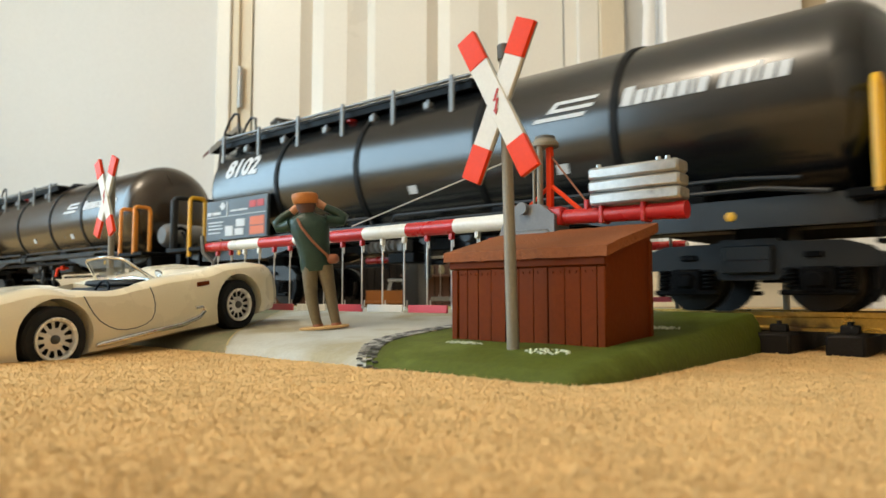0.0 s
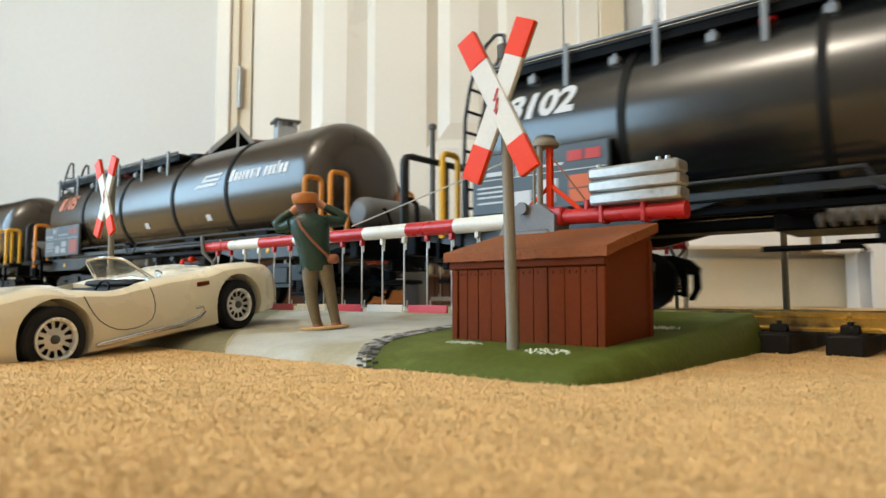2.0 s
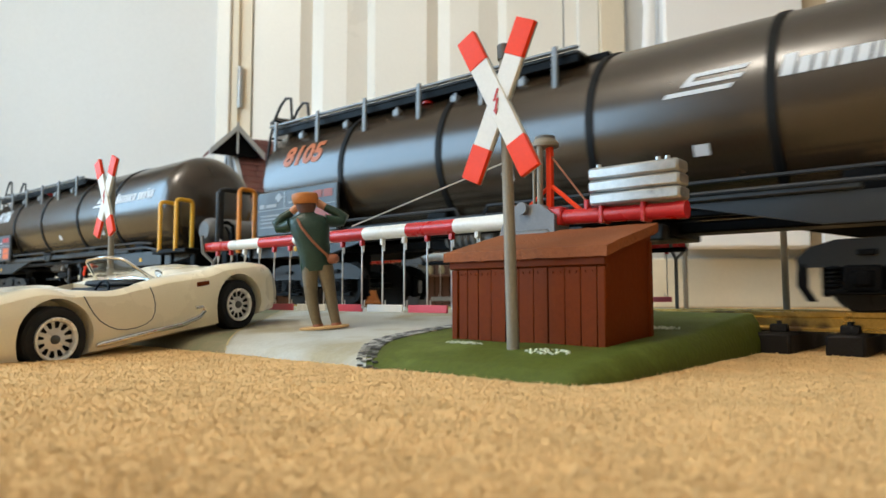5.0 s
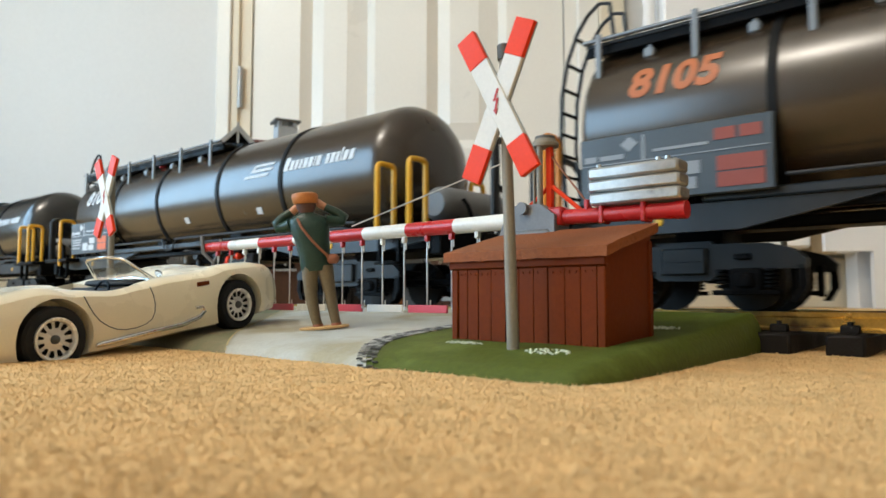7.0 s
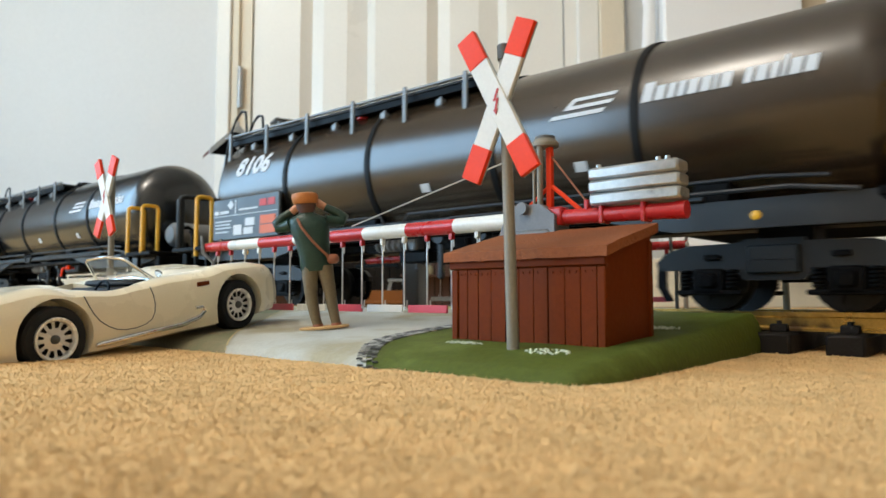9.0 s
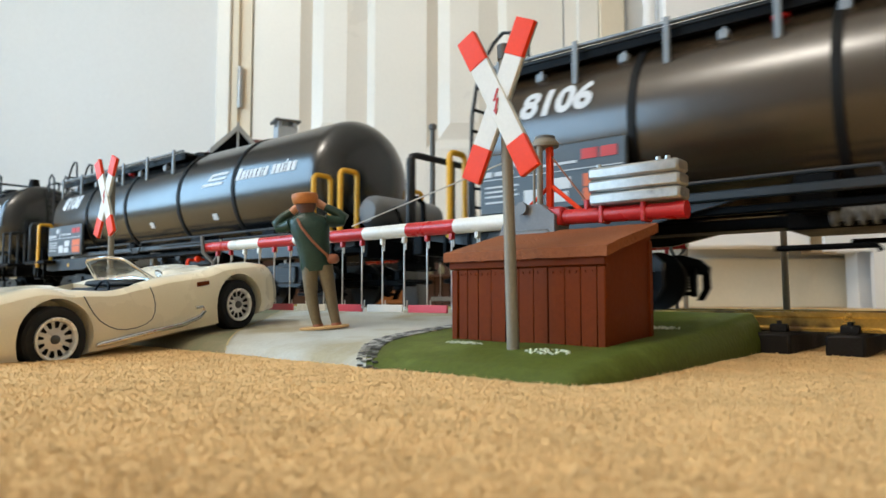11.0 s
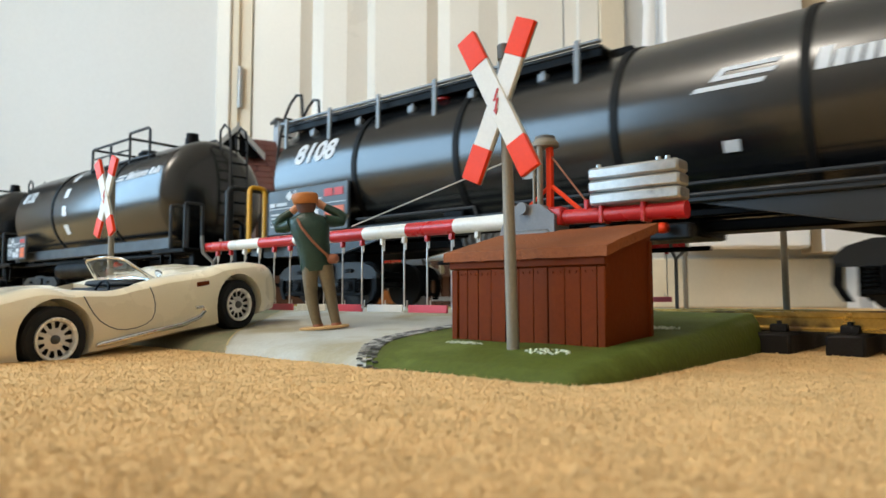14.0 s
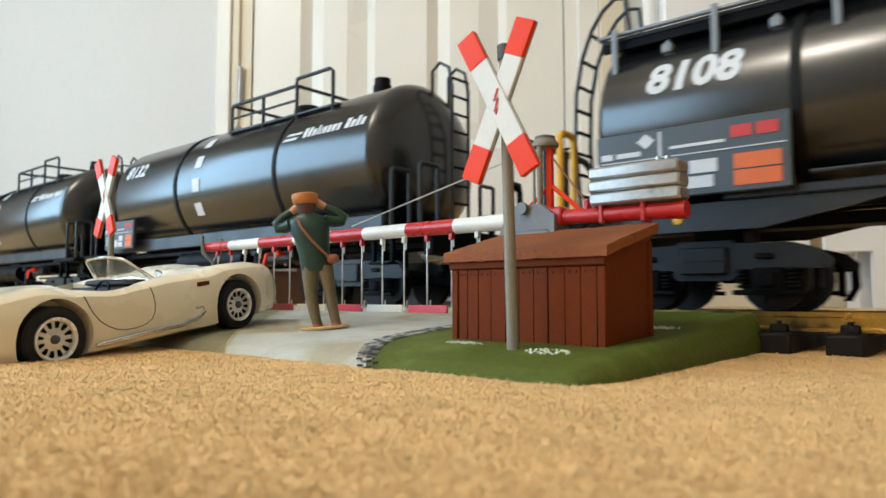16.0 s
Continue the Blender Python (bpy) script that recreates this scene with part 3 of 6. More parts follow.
    s.tube([(e, -0.011, 0.0365), (e + 0.010 * outward, -0.010, 0.0365), (e + 0.016 * outward, -0.004, 0.0365), (e + 0.016 * outward, 0.004, 0.0365), (e + 0.010 * outward, 0.010, 0.0365), (e, 0.011, 0.0365)], 0.0016, 8)
    if outward < 0:
        s.tube([(e, 0, 0.0360), (e + 0.010, 0, 0.0330), (e + 0.022, 0, 0.0285), (e + 0.034, 0, 0.0262), (e + 0.044, 0, 0.0262)], [0.0042, 0.0042, 0.0038, 0.0032, 0.0020], 8)
    for q, hh, dd in ((0.056, 0.005, 0.0025), (0.070, 0.0035, 0.0045), (0.084, 0.006, 0.003)):
        s.box(q * outward - 0.003, q * outward + 0.003, -0.0036, 0.0036, 0.0340 - dd, 0.0385 + hh, 0.0008)
    part("coupling", s, BLACK, b, "black hook and loop coupling")
    return b


def hoop(x, y0, y1, z0, z1, r=0.0018, bend=0.0035):
    """An upside-down U of round bar across the platform."""
    p = [(x, y0, z0), (x, y0, z1 - bend)]
    k = 1 if y1 > y0 else -1
    p += [(x, y0 + k * bend * (1 - math.cos(a)), z1 - bend + bend * math.sin(a)) for a in (0.5, 1.05, 1.57)]
    p += [(x, y1 - k * bend * (1 - math.cos(a)), z1 - bend + bend * math.sin(a)) for a in (1.57, 1.05, 0.5)]
    p += [(x, y1, z1 - bend), (x, y1, z0)]
    return Shape().tube(p, r, 8)


def lettering_panel(w, x0, x1, z0, z1, y, bright):
    p = part("lettering_panel", Shape().box(x0, x1, y, y + 0.003, z0, z1, 0.0006), PANEL, w, "grey panel with small white and orange print")
    y -= 0.0004
    L, h = x1 - x0, z1 - z0

    def bar(name, a, b, c, d, material, label=""):
        material = material if bright else {WHITE: DULL, ORANGE_PRINT: DULL_ORANGE, RED_PRINT: DULL_ORANGE}[material]
        part(name, Shape().box(x0 + a * L, x0 + b * L, y, y + 0.0003, z0 + c * h, z0 + d * h), material, p, label)
    bar("print_line", 0.02, 0.98, 0.575, 0.59, WHITE)
    bar("print_line", 0.36, 0.375, 0.59, 0.95, WHITE)
    bar("print_bar", 0.03, 0.1, 0.63, 0.72, WHITE)
    bar("print_bar", 0.12, 0.26, 0.64, 0.71, WHITE)
    bar("print_bar", 0.42, 0.70, 0.68, 0.72, WHITE)
    s = Shape().prism([(x0 + 0.24 * L, z0 + 0.84 * h), (x0 + 0.29 * L, z0 + 0.95 * h), (x0 + 0.34 * L, z0 + 0.84 * h), (x0 + 0.29 * L, z0 + 0.73 * h)], 0.0003, Matrix.Translation((0, y, 0)))
    part("print_diamond", s, WHITE if bright else DULL, p)
    bar("red_print", 0.73, 0.83, 0.72, 0.88, RED_PRINT)
    bar("red_print", 0.85, 0.95, 0.72, 0.88, RED_PRINT)
    bar("orange_plate", 0.74, 0.96, 0.30, 0.50, ORANGE_PRINT, "orange hazard plate")
    bar("orange_plate", 0.74, 0.96, 0.08, 0.28, ORANGE_PRINT, "orange hazard plate")
    for a, b, c, d in ((0.05, 0.30, 0.44, 0.47), (0.05, 0.28, 0.36, 0.39), (0.05, 0.30, 0.28, 0.31), (0.05, 0.26, 0.18, 0.21), (0.34, 0.47, 0.1, 0.34), (0.52, 0.66, 0.3, 0.48), (0.5, 0.64, 0.1, 0.26)):
        bar("print_bar", a, b, c, d, WHITE)


def underframe(w, back, fore):
    part("centre_sill", Shape().box(-back + 0.004, fore - 0.004, -0.010, 0.010, 0.0585, 0.0642, 0.001), BLACK, w, "black centre sill")
    for y in (-0.0385, 0.0385):
        part("side_beam", Shape().box(-back + 0.004, fore - 0.004, y - 0.0022, y + 0.0022, 0.0630, 0.0668, 0.0008), BLACK, w, "black side beam")
    for e, x in ((-1, -back), (1, fore)):
        part("end_platform", Shape().box(min(x, x - e * 0.056), max(x, x - e * 0.056), -0.0575, 0.0575, 0.0640, 0.0680, 0.0008), BLACK, w, "black end platform")
        part("end_beam", Shape().box(min(x, x - e * 0.008), max(x, x - e * 0.008), -0.0480, 0.0480, 0.0515, 0.0645, 0.001).box(min(x, x - e * 0.006), max(x, x - e * 0.006), -0.014, 0.014, 0.0440, 0.0520, 0.001), BLACK, w, "black end beam")
        s = Shape().lathe([(0, 0.004), (0.008, 0.004), (0.008, 0.0085), (0.0105, 0.0085), (0.011, 0.006)], 16, pose(x, 0, 0.0545, 0, 0, 0 if e > 0 else 180))
        part("buffer", s, BLACK, w, "black centre buffer")
        s = Shape().tube([(x + e * 0.002, -0.010, 0.052), (x + e * 0.004, -0.010, 0.064), (x + e * 0.006, -0.009, 0.0765), (x + e * 0.009, -0.009, 0.0775), (x + e * 0.012, -0.006, 0.066), (x + e * 0.010, -0.002, 0.052)], 0.0012, 8)
        part("brake_hose", s, BLACK, w, "black brake hose")
        for y in (-0.052, 0.052):
            part("step", Shape().box(x - e * 0.038 - 0.009, x - e * 0.038 + 0.009, y - 0.005, y + 0.005, 0.0465, 0.0480, 0.0004)
                 .box(x - e * 0.038 - 0.009, x - e * 0.038 - 0.0075, y - 0.0015, y + 0.0015, 0.0475, 0.0645).box(x - e * 0.038 + 0.0075, x - e * 0.038 + 0.009, y - 0.0015, y + 0.0015, 0.0475, 0.0645), BLACK, w, "black footstep")


def under_gear(w):
    s = Shape()
    for k in range(6):      # a ribbed brake cylinder
        s.lathe([(0, 0.0030), (0.0006, 0.0050), (0.0022, 0.0050), (0.0028, 0.0030), (0.0052, 0.0030)], 16, pose(-0.0560 + 0.0050 * k, -0.028, 0.0610))
    part("brake_cylinder", s, GREYPLASTIC, w, "grey ribbed brake cylinder")
    part("valve_chest", Shape().box(-0.0245, -0.0185, -0.034, -0.024, 0.0560, 0.0690, 0.001).box(-0.0225, -0.0205, -0.030, -0.026, 0.0440, 0.0565, 0.0006), GREYPLASTIC, w, "grey valve chest")
    part("tool_box", Shape().box(-0.034, -0.010, -0.033, -0.020, 0.0480, 0.0555, 0.001), BLACK, w)
    for x, z0, wd in ((0.0040, 0.0370, 0.0048), (0.0360, 0.0405, 0.0042)):
        part("hanger", Shape().box(x - wd / 2, x + wd / 2, -0.0370, -0.0340, z0, 0.0650, 0.0012).tube([(x, -0.0390, 0.0630), (x, -0.0330, 0.0630)], 0.0042, 12), DARK, w, "dark grey hanger with a round head")
    part("cross_lever", Shape().box(0.0000, 0.0150, -0.0330, -0.0300, 0.0462, 0.0492, 0.0006), BLACK, w)
    part("cross_lever", Shape().box(0.0100, 0.0195, -0.0240, -0.0200, 0.0478, 0.0510, 0.0006).box(0.0130, 0.0160, -0.0240, -0.0200, 0.0505, 0.0630, 0.0006), BLACK, w)
    part("brake_rod", Shape().tube([(-0.078, -0.028, 0.0475), (-0.040, -0.028, 0.0475), (-0.0385, -0.028, 0.0450)], 0.0013, 8), BLACK, w)
    part("brake_rod", Shape().tube([(-0.055, 0.012, 0.052), (0.075, 0.012, 0.052)], 0.0013, 8), BLACK, w)
    part("frame_box", Shape().box(-0.075, 0.080, -0.022, 0.022, 0.0560, 0.0642, 0.001), BLACK, w, "black underframe box")
    part("valve_block", Shape().box(0.0460, 0.0800, -0.0330, -0.0240, 0.0540, 0.0620, 0.001), DARK, w)
    part("red_lever", Shape().box(-0.0016, 0.0016, -0.0400, -0.0380, -0.0060, 0.0050, 0.0006, pose(0.0525, 0, 0.0550, 0, 24, 0)).tube([(0.0545, -0.0385, 0.0590), (0.0545, -0.0330, 0.0590)], 0.0014, 8), SIGNRED, w, "red brake lever")
    part("red_knob", Shape().lathe([(0, 0.0012), (0.0015, 0.0027), (0.0045, 0.0027), (0.0055, 0.0012)], 12, pose(0.0665, -0.0390, 0.0592)).tube([(0.0690, -0.0390, 0.0592), (0.0690, -0.0320, 0.0592)], 0.0012, 8), SIGNRED, w, "red valve knob")


def side_pipe(w):
    # a slate sill edge and the cranked pipe under the tank
    for y in (-0.0445, 0.0445):
        part("sill", Shape().box(-0.165, 0.165, y - 0.002, y + 0.002, 0.0690, 0.0735, 0.0008), SILL, w, "slate grey side sill")
    for k in (1, -1):
        for e in (1, -1):
            out = [(e * 0.090, 0.0688), (e * 0.272, 0.0688), (e * 0.272, 0.0610), (e * 0.235, 0.0560), (e * 0.150, 0.0560)]
            sb = part("solebar", Shape().prism(out, 0.003, Matrix.Translation((0, k * 0.0425 - 0.0015, 0))), SILL, w, "slate grey solebar plate")
            if k < 0:
                part("yellow_spot", Shape().lathe([(0, 0.0021), (0.0004, 0.0021), (0.0006, 0.0018)], 16, pose(e * 0.186, -0.0440, 0.0615, 0, 0, -90)), YELLOW, sb, "yellow spot")
    s = Shape().tube([(-0.13, -0.0485, 0.0775), (-0.035, -0.0485, 0.0775), (-0.030, -0.0485, 0.0680), (-0.018, -0.0485, 0.0680), (-0.012, -0.0485, 0.0775), (0.19, -0.0485, 0.0775), (0.215, -0.0485, 0.0755)], 0.0009, 8)
    part("side_pipe", s, DARK, w, "dark grey handrail pipe")
    part("side_pipe", Shape().tube([(0.02, -0.0470, 0.0725), (0.20, -0.0470, 0.0725), (0.225, -0.0470, 0.0690)], 0.0011, 8), DARK, w, "dark grey pipe")


def end_number(tank, x, zc, y0, pitch, r):
    for k in range(4):
        part("end_number", Shape().box(x, x + 0.0012, y0 + k * pitch, y0 + k * pitch + pitch * 0.7, zc, zc + 0.0055, 0), WHITE, tank, "small white end number")


def long_tank_wagon(number, paint, rail_paint, number_paint, label, x):
    w = thing("tank_wagon", label, "tank wagon", pose(x, TRACK_Y, 0), "wagons of the goods train")
    back, fore = 0.2755, 0.288
    R = TANK_R
    prof = [(-0.2335, 0.0005), (-0.2325, 0.018), (-0.2300, 0.031), (-0.2265, 0.0405), (-0.2235, 0.0455), (-0.2210, R - 0.0003), (-0.219, R),
            (-0.1, R), (0.0, R), (0.1, R), (0.2265, R), (0.2300, 0.0474), (0.2340, 0.0458), (0.2385, 0.0425), (0.2430, 0.0375), (0.2470, 0.0305), (0.2500, 0.0220), (0.2518, 0.0120), (0.2524, 0.0005)]
    tank = part("tank", Shape().lathe(prof, 72, pose(0, 0, TANK_Z)), paint, w, "satin black cylindrical tank", angle=28)
    for xr in (-0.1345, -0.0485, 0.0500, 0.1340):
        part("tank_band", arc_band(xr, 0.0020, R, TANK_Z), BAND, tank, "matt black band")
    for xs in (-0.165, 0.165, -0.06, 0.06):
        part("saddle", Shape().box(xs - 0.008, xs + 0.008, -0.036, 0.036, 0.062, 0.079, 0.001), BLACK, w)
    # walkway with its stanchions
    wk = part("walkway", Shape().box(-0.226, 0.038, -0.0365, 0.0365, 0.1570, 0.1590, 0.0004), DARK, w, "dark grey roof walkway")
    for y in (-0.0355, 0.0335):
        part("walkway_beam", Shape().box(-0.226, 0.038, y, y + 0.002, 0.1525, 0.1590, 0.0004), BLACK, wk, "black walkway beam")
    for y in (-0.0395, 0.0365):
        part("edge_strip", Shape().box(-0.227, 0.039, y, y + 0.003, 0.1590, 0.1606, 0.0004), STEEL, wk, "pale blue-grey edge strip")
    st = Shape().box(-0.0016, 0.0016, -0.0412, -0.0392, 0.1385, 0.1620, 0.0005).mesh("stanchion", STEEL)
    for i in range(6):
        for turn in (0, 180):
            part("stanchion", st, STEEL, wk, "pale blue-grey stanchion", pose(-0.217 + 0.0487 * i, 0, 0, 0, 0, turn))
    cl = Shape().box(-0.0026, 0.0026, -0.036, -0.031, 0.1460, 0.1508, 0.0006).box(-0.001, 0.001, -0.0345, -0.0325, 0.1420, 0.153, 0.0003).mesh("clamp", STEEL)
    for i in range(5):
        part("clamp", cl, STEEL, wk, "pale blue-grey clamp", m=pose(-0.1926 + 0.0487 * i, 0, 0))
    for xs in (-0.15, -0.06, 0.012):
        part("hatch", Shape().lathe([(0.158, 0.012), (0.1635, 0.012), (0.165, 0.009), (0.1665, 0.009)], 18, pose(xs, 0.0, 0, 0, -90, 0)), BLACK, w, "black filler hatch")
    part("valve_wheel", Shape().lathe([(0, 0.004), (0.0015, 0.004)], 12, pose(-0.072, -0.030, 0.151, 0, -90, 0)), BOOMRED, w, "red valve wheel")
    for y in (-0.022, 0.022):
        part("walkway_bracket", Shape().box(0.036, 0.050, y - 0.002, y + 0.002, 0.1520, 0.1590, 0.0008), BLACK, wk)
    # ladder over the rear end
    s = Shape()
    path = [(-0.2440, 0.070), (-0.2470, 0.110), (-0.2462, 0.137), (-0.2425, 0.156), (-0.2365, 0.171), (-0.2300, 0.1800), (-0.223, 0.1850), (-0.217, 0.1835)]
    for y in (-0.0265, -0.0095):
        s.tube([(a, y, b) for a, b in path], 0.0011, 6)
        s.tube([(-0.217, y, 0.1835), (-0.2145, y, 0.160)], 0.0011, 6)
    lad = part("ladder", s, DARK, w, "dark grey curved ladder")
    for a, b in ((-0.2448, 0.081), (-0.2457, 0.093), (-0.2466, 0.105), (-0.2468, 0.117), (-0.2464, 0.129), (-0.2452, 0.142), (-0.2426, 0.1555), (-0.2373, 0.169)):
        part("rung", Shape().tube([(a, -0.0265, b), (a, -0.0095, b)], 0.001, 6), BLACK, lad)
    underframe(w, back, fore)
    side_pipe(w)
    under_gear(w)
    # hoops beside the steps
    for y in (-0.0560, 0.0560):
        for a in (0.2430, 0.2700) if y < 0 else (0.2430,):
            part("handrail_hoop", hoop(a, y, y * 0.73, 0.066, 0.1110), rail_paint, w, "coloured handrail hoop")
        part("handrail_hoop", hoop(-0.2400, y, y * 0.75, 0.060, 0.1100), rail_paint, w, "coloured handrail hoop")
    # end railing over the rear beam: its bar bends down at the far end
    er = part("end_railing", Shape().tube([(-0.2740, -0.0520, 0.0670), (-0.2740, -0.0525, 0.1085), (-0.2740, -0.0505, 0.1128), (-0.2740, -0.046, 0.1140), (-0.2740, 0.020, 0.1140), (-0.2740, 0.036, 0.1125), (-0.2740, 0.045, 0.1075), (-0.2740, 0.049, 0.099), (-0.2740, 0.049, 0.067)], 0.0021, 8), DARK, w, "dark grey end railing")
    part("railing_post", Shape().box(-0.2752, -0.2728, -0.0545, -0.0478, 0.0670, 0.1115, 0.0006), DARK, er)
    for y in (-0.012, 0.010):
        part("railing_post", Shape().box(-0.2752, -0.2728, y - 0.003, y + 0.003, 0.0670, 0.1135, 0.0006), DARK, er)
    part("hand_loop", Shape().tube([(-0.2760, -0.050, 0.0860), (-0.2760, -0.043, 0.0875), (-0.2760, -0.038, 0.0850), (-0.2760, -0.037, 0.0680)], 0.0018, 8), BLACK, er, "black hand loop")
    part("hand_brake", Shape().tube([(-0.2730, 0.000, 0.1135), (-0.276, 0.008, 0.1165), (-0.278, 0.022, 0.1200)], 0.001, 6), BLACK, w)
    # air vessel across the front platform
    s = Shape().lathe([(-0.033, 0.002), (-0.0325, 0.008), (-0.029, 0.0112), (-0.025, 0.012), (0.034, 0.012), (0.037, 0.0112), (0.0395, 0.008), (0.040, 0.002)], 24, pose(0.2650, 0.006, 0.0862, 0, 0, 90))
    av = part("air_vessel", s, GREYPLASTIC, w, "grey air vessel on the platform")
    for y in (-0.016, 0.030):
        part("saddle", Shape().box(0.2600, 0.2700, y - 0.003, y + 0.003, 0.0675, 0.0765, 0.0006), BLACK, av)
    part("brake_hose", Shape().tube([(0.2725, -0.012, 0.0670), (0.2730, -0.013, 0.0830), (0.2745, -0.013, 0.0880), (0.2775, -0.012, 0.0890), (0.2800, -0.011, 0.0850), (0.2830, -0.009, 0.0740), (0.2815, -0.006, 0.0670)], 0.0013, 8), BLACK, w, "black brake hose")
    # print on the flank
    v0 = 0.0100
    part("number_print", text_mesh(number, 0.0212, number_paint, lambda a, b: on_tank((-0.2035 if number == "8102" else -0.199) + a, v0 + b, R, TANK_Z), 0.15), number_paint, tank, "wagon number")
    lx, lv = 0.0875, 0.0052
    for a, b, c, d in ((0.0, 0.030, 0.0, 0.0022), (0.008, 0.0345, 0.0042, 0.0062), (0.0125, 0.0365, 0.0084, 0.0104), (0.0080, 0.0115, 0.0042, 0.0104)):
        part("emblem_stripe", tank_patch(lx + a, lx + b, lv + c, lv + d, R, TANK_Z, slant=0.9), WHITE, tank, "white emblem stripe")
    x = 0.1375
    for i, wd in enumerate((0.0052, 0.0046, 0.0036, 0.0034, 0.0046, 0.0044, 0.0018, 0.0046, -0.0030, 0.0034, 0.0046, 0.0032, 0.0018, 0.0046, 0.0046)):
        if wd > 0:
            hh = 0.0100 if i in (0, 12) else 0.0074
            part("name_bar", letter_patch(x, wd, lv + 0.0006, hh, R, TANK_Z), WHITE, tank, "white bar of the railway name")
        x += abs(wd) + 0.0012
    for xs in (-0.005, 0.10):
        part("small_plate", tank_patch(xs, xs + 0.007, -0.0235, -0.0180, R, TANK_Z), WHITE, tank, "small white plate")
    end_number(tank, 0.2330, 0.1365, 0.004, 0.0042, R)
    lettering_panel(w, -0.222, {"8102": -0.1395, "8105": -0.1335}.get(number, -0.1360), 0.0715, 0.1045, -0.0518, number != "8105")
    for xb, o in ((-0.178, -1), (0.190, 1)):
        bogie(w, xb, o)
    stretch(w)
    return w


def stretch(w):
    """Draws a wagon's plan out along the track; its bogies keep their size."""
    for o in w.children:
        if o.name.startswith("bogie"):
            o.location.x *= STRETCH
            continue
        for q in (o, *o.children):
            if q.location.x:
                q.location.x *= STRETCH
            else:
                for v in q.data.vertices:
                    v.co.x *= STRETCH


def letter_patch(x, wd, v, h, r, zc):
    """One plain bar of a letter's size."""
    return tank_patch(x, x + wd, v, v + h, r, zc, slant=0.2)


def short_tank_wagon(label, x):
    w = thing("tank_wagon", label, "tank wagon", pose(x, TRACK_Y, 0), "wagons of the goods train")
    half, R, Z = 0.234, 0.0550, 0.1215
    prof = [(-0.190, 0.0005), (-0.189, 0.020), (-0.1865, 0.035), (-0.183, 0.0445), (-0.1785, 0.0512), (-0.1735, 0.0546), (-0.171, R), (0, R), (0.1805, R), (0.1835, 0.0542), (0.1885, 0.0500), (0.193, 0.042), (0.1960, 0.032), (0.198, 0.018), (0.1985, 0.0005)]
    tank = part("tank", Shape().lathe(prof, 72, pose(0, 0, Z)), TANK, w, "satin black cylindrical tank", angle=28)
    for xr in (-0.059, 0.084):
        part("tank_band", arc_band(xr, 0.0019, R, Z), BAND, tank, "matt black band")
    rl = part("top_railing", Shape().box(-0.006, 0.134, -0.0375, -0.0325, 0.1640, 0.1660, 0.0004).box(-0.006, 0.134, 0.0325, 0.0375, 0.1640, 0.1660, 0.0004), DARK, w, "dark grey filler walkway")
    for y in (-0.0370, 0.0370):
        part("railing_bar", Shape().tube([(0.0, y, 0.158), (0.0, y, 0.1855), (0.004, y, 0.1872), (0.086, y, 0.1872), (0.0875, y, 0.1925), (0.125, y, 0.1925), (0.1285, y, 0.1900), (0.1285, y, 0.158)], 0.0014, 8), DARK, rl)
        part("railing_bar", Shape().tube([(0.0, y, 0.176), (0.087, y, 0.176)], 0.0010, 6), DARK, rl)
        for xs in (0.044, 0.087):
            part("railing_post", Shape().tube([(xs, y, 0.158), (xs, y, 0.1875)], 0.0014, 8), DARK, rl)
    for xs in (0.0, 0.087):
        part("railing_bar", Shape().tube([(xs, -0.037, 0.1872), (xs, 0.037, 0.1872)], 0.0014, 8), DARK, rl)
    part("hatch", Shape().lathe([(0.172, 0.012), (0.181, 0.012), (0.183, 0.009), (0.184, 0.009)], 18, pose(0.055, 0, 0, 0, -90, 0)), BLACK, w, "black filler hatch")
    part("hatch", Shape().lathe([(0.172, 0.007), (0.184, 0.007), (0.186, 0.006), (0.190, 0.006)], 16, pose(0.142, 0, 0, 0, -90, 0)), BLACK, w, "black valve dome")
    s = Shape()
    for y in (0.002, 0.020):
        s.tube([(0.208, y, 0.070), (0.208, y, 0.172), (0.205, y, 0.186), (0.197, y, 0.191), (0.190, y, 0.186), (0.190, y, 0.150)], 0.0012, 6)
    lad = part("ladder", s, DARK, w, "dark grey end ladder")
    for k in range(9):
        part("rung", Shape().tube([(0.208, 0.002, 0.078 + 0.0125 * k), (0.208, 0.020, 0.078 + 0.0125 * k)], 0.001, 6), BLACK, lad)
    underframe(w, half, half)
    for y in (-0.0455, 0.0455):
        part("sill", Shape().box(-0.19, 0.19, y - 0.002, y + 0.002, 0.0690, 0.0800, 0.0008), SILL, w, "slate grey side sill")
    part("side_tank", Shape().lathe([(-0.050, 0.004), (-0.049, 0.010), (0.049, 0.010), (0.05, 0.004)], 18, pose(-0.020, -0.036, 0.0560)), BLACK, w, "black side vessel")
    under_gear(w)
    for y in (-0.0540, 0.0540):
        for a in (0.2050, 0.2290):
            part("handrail_hoop", hoop(a, y, y * 0.7, 0.066, 0.1070, 0.0014, 0.002), DARK, w, "dark grey handrail hoop")
        part("handrail_hoop", hoop(-0.2140, y, y * 0.7, 0.066, 0.1070, 0.0014, 0.002), DARK, w, "dark grey handrail hoop")
    end_number(tank, 0.1915, 0.1480, 0.006, 0.0052, R)
    part("number_print", text_mesh("8132", 0.0185, WHITE, lambda a, b: on_tank(-0.158 + a, 0.0185 + b, R, Z), 0.1), WHITE, tank, "wagon number")
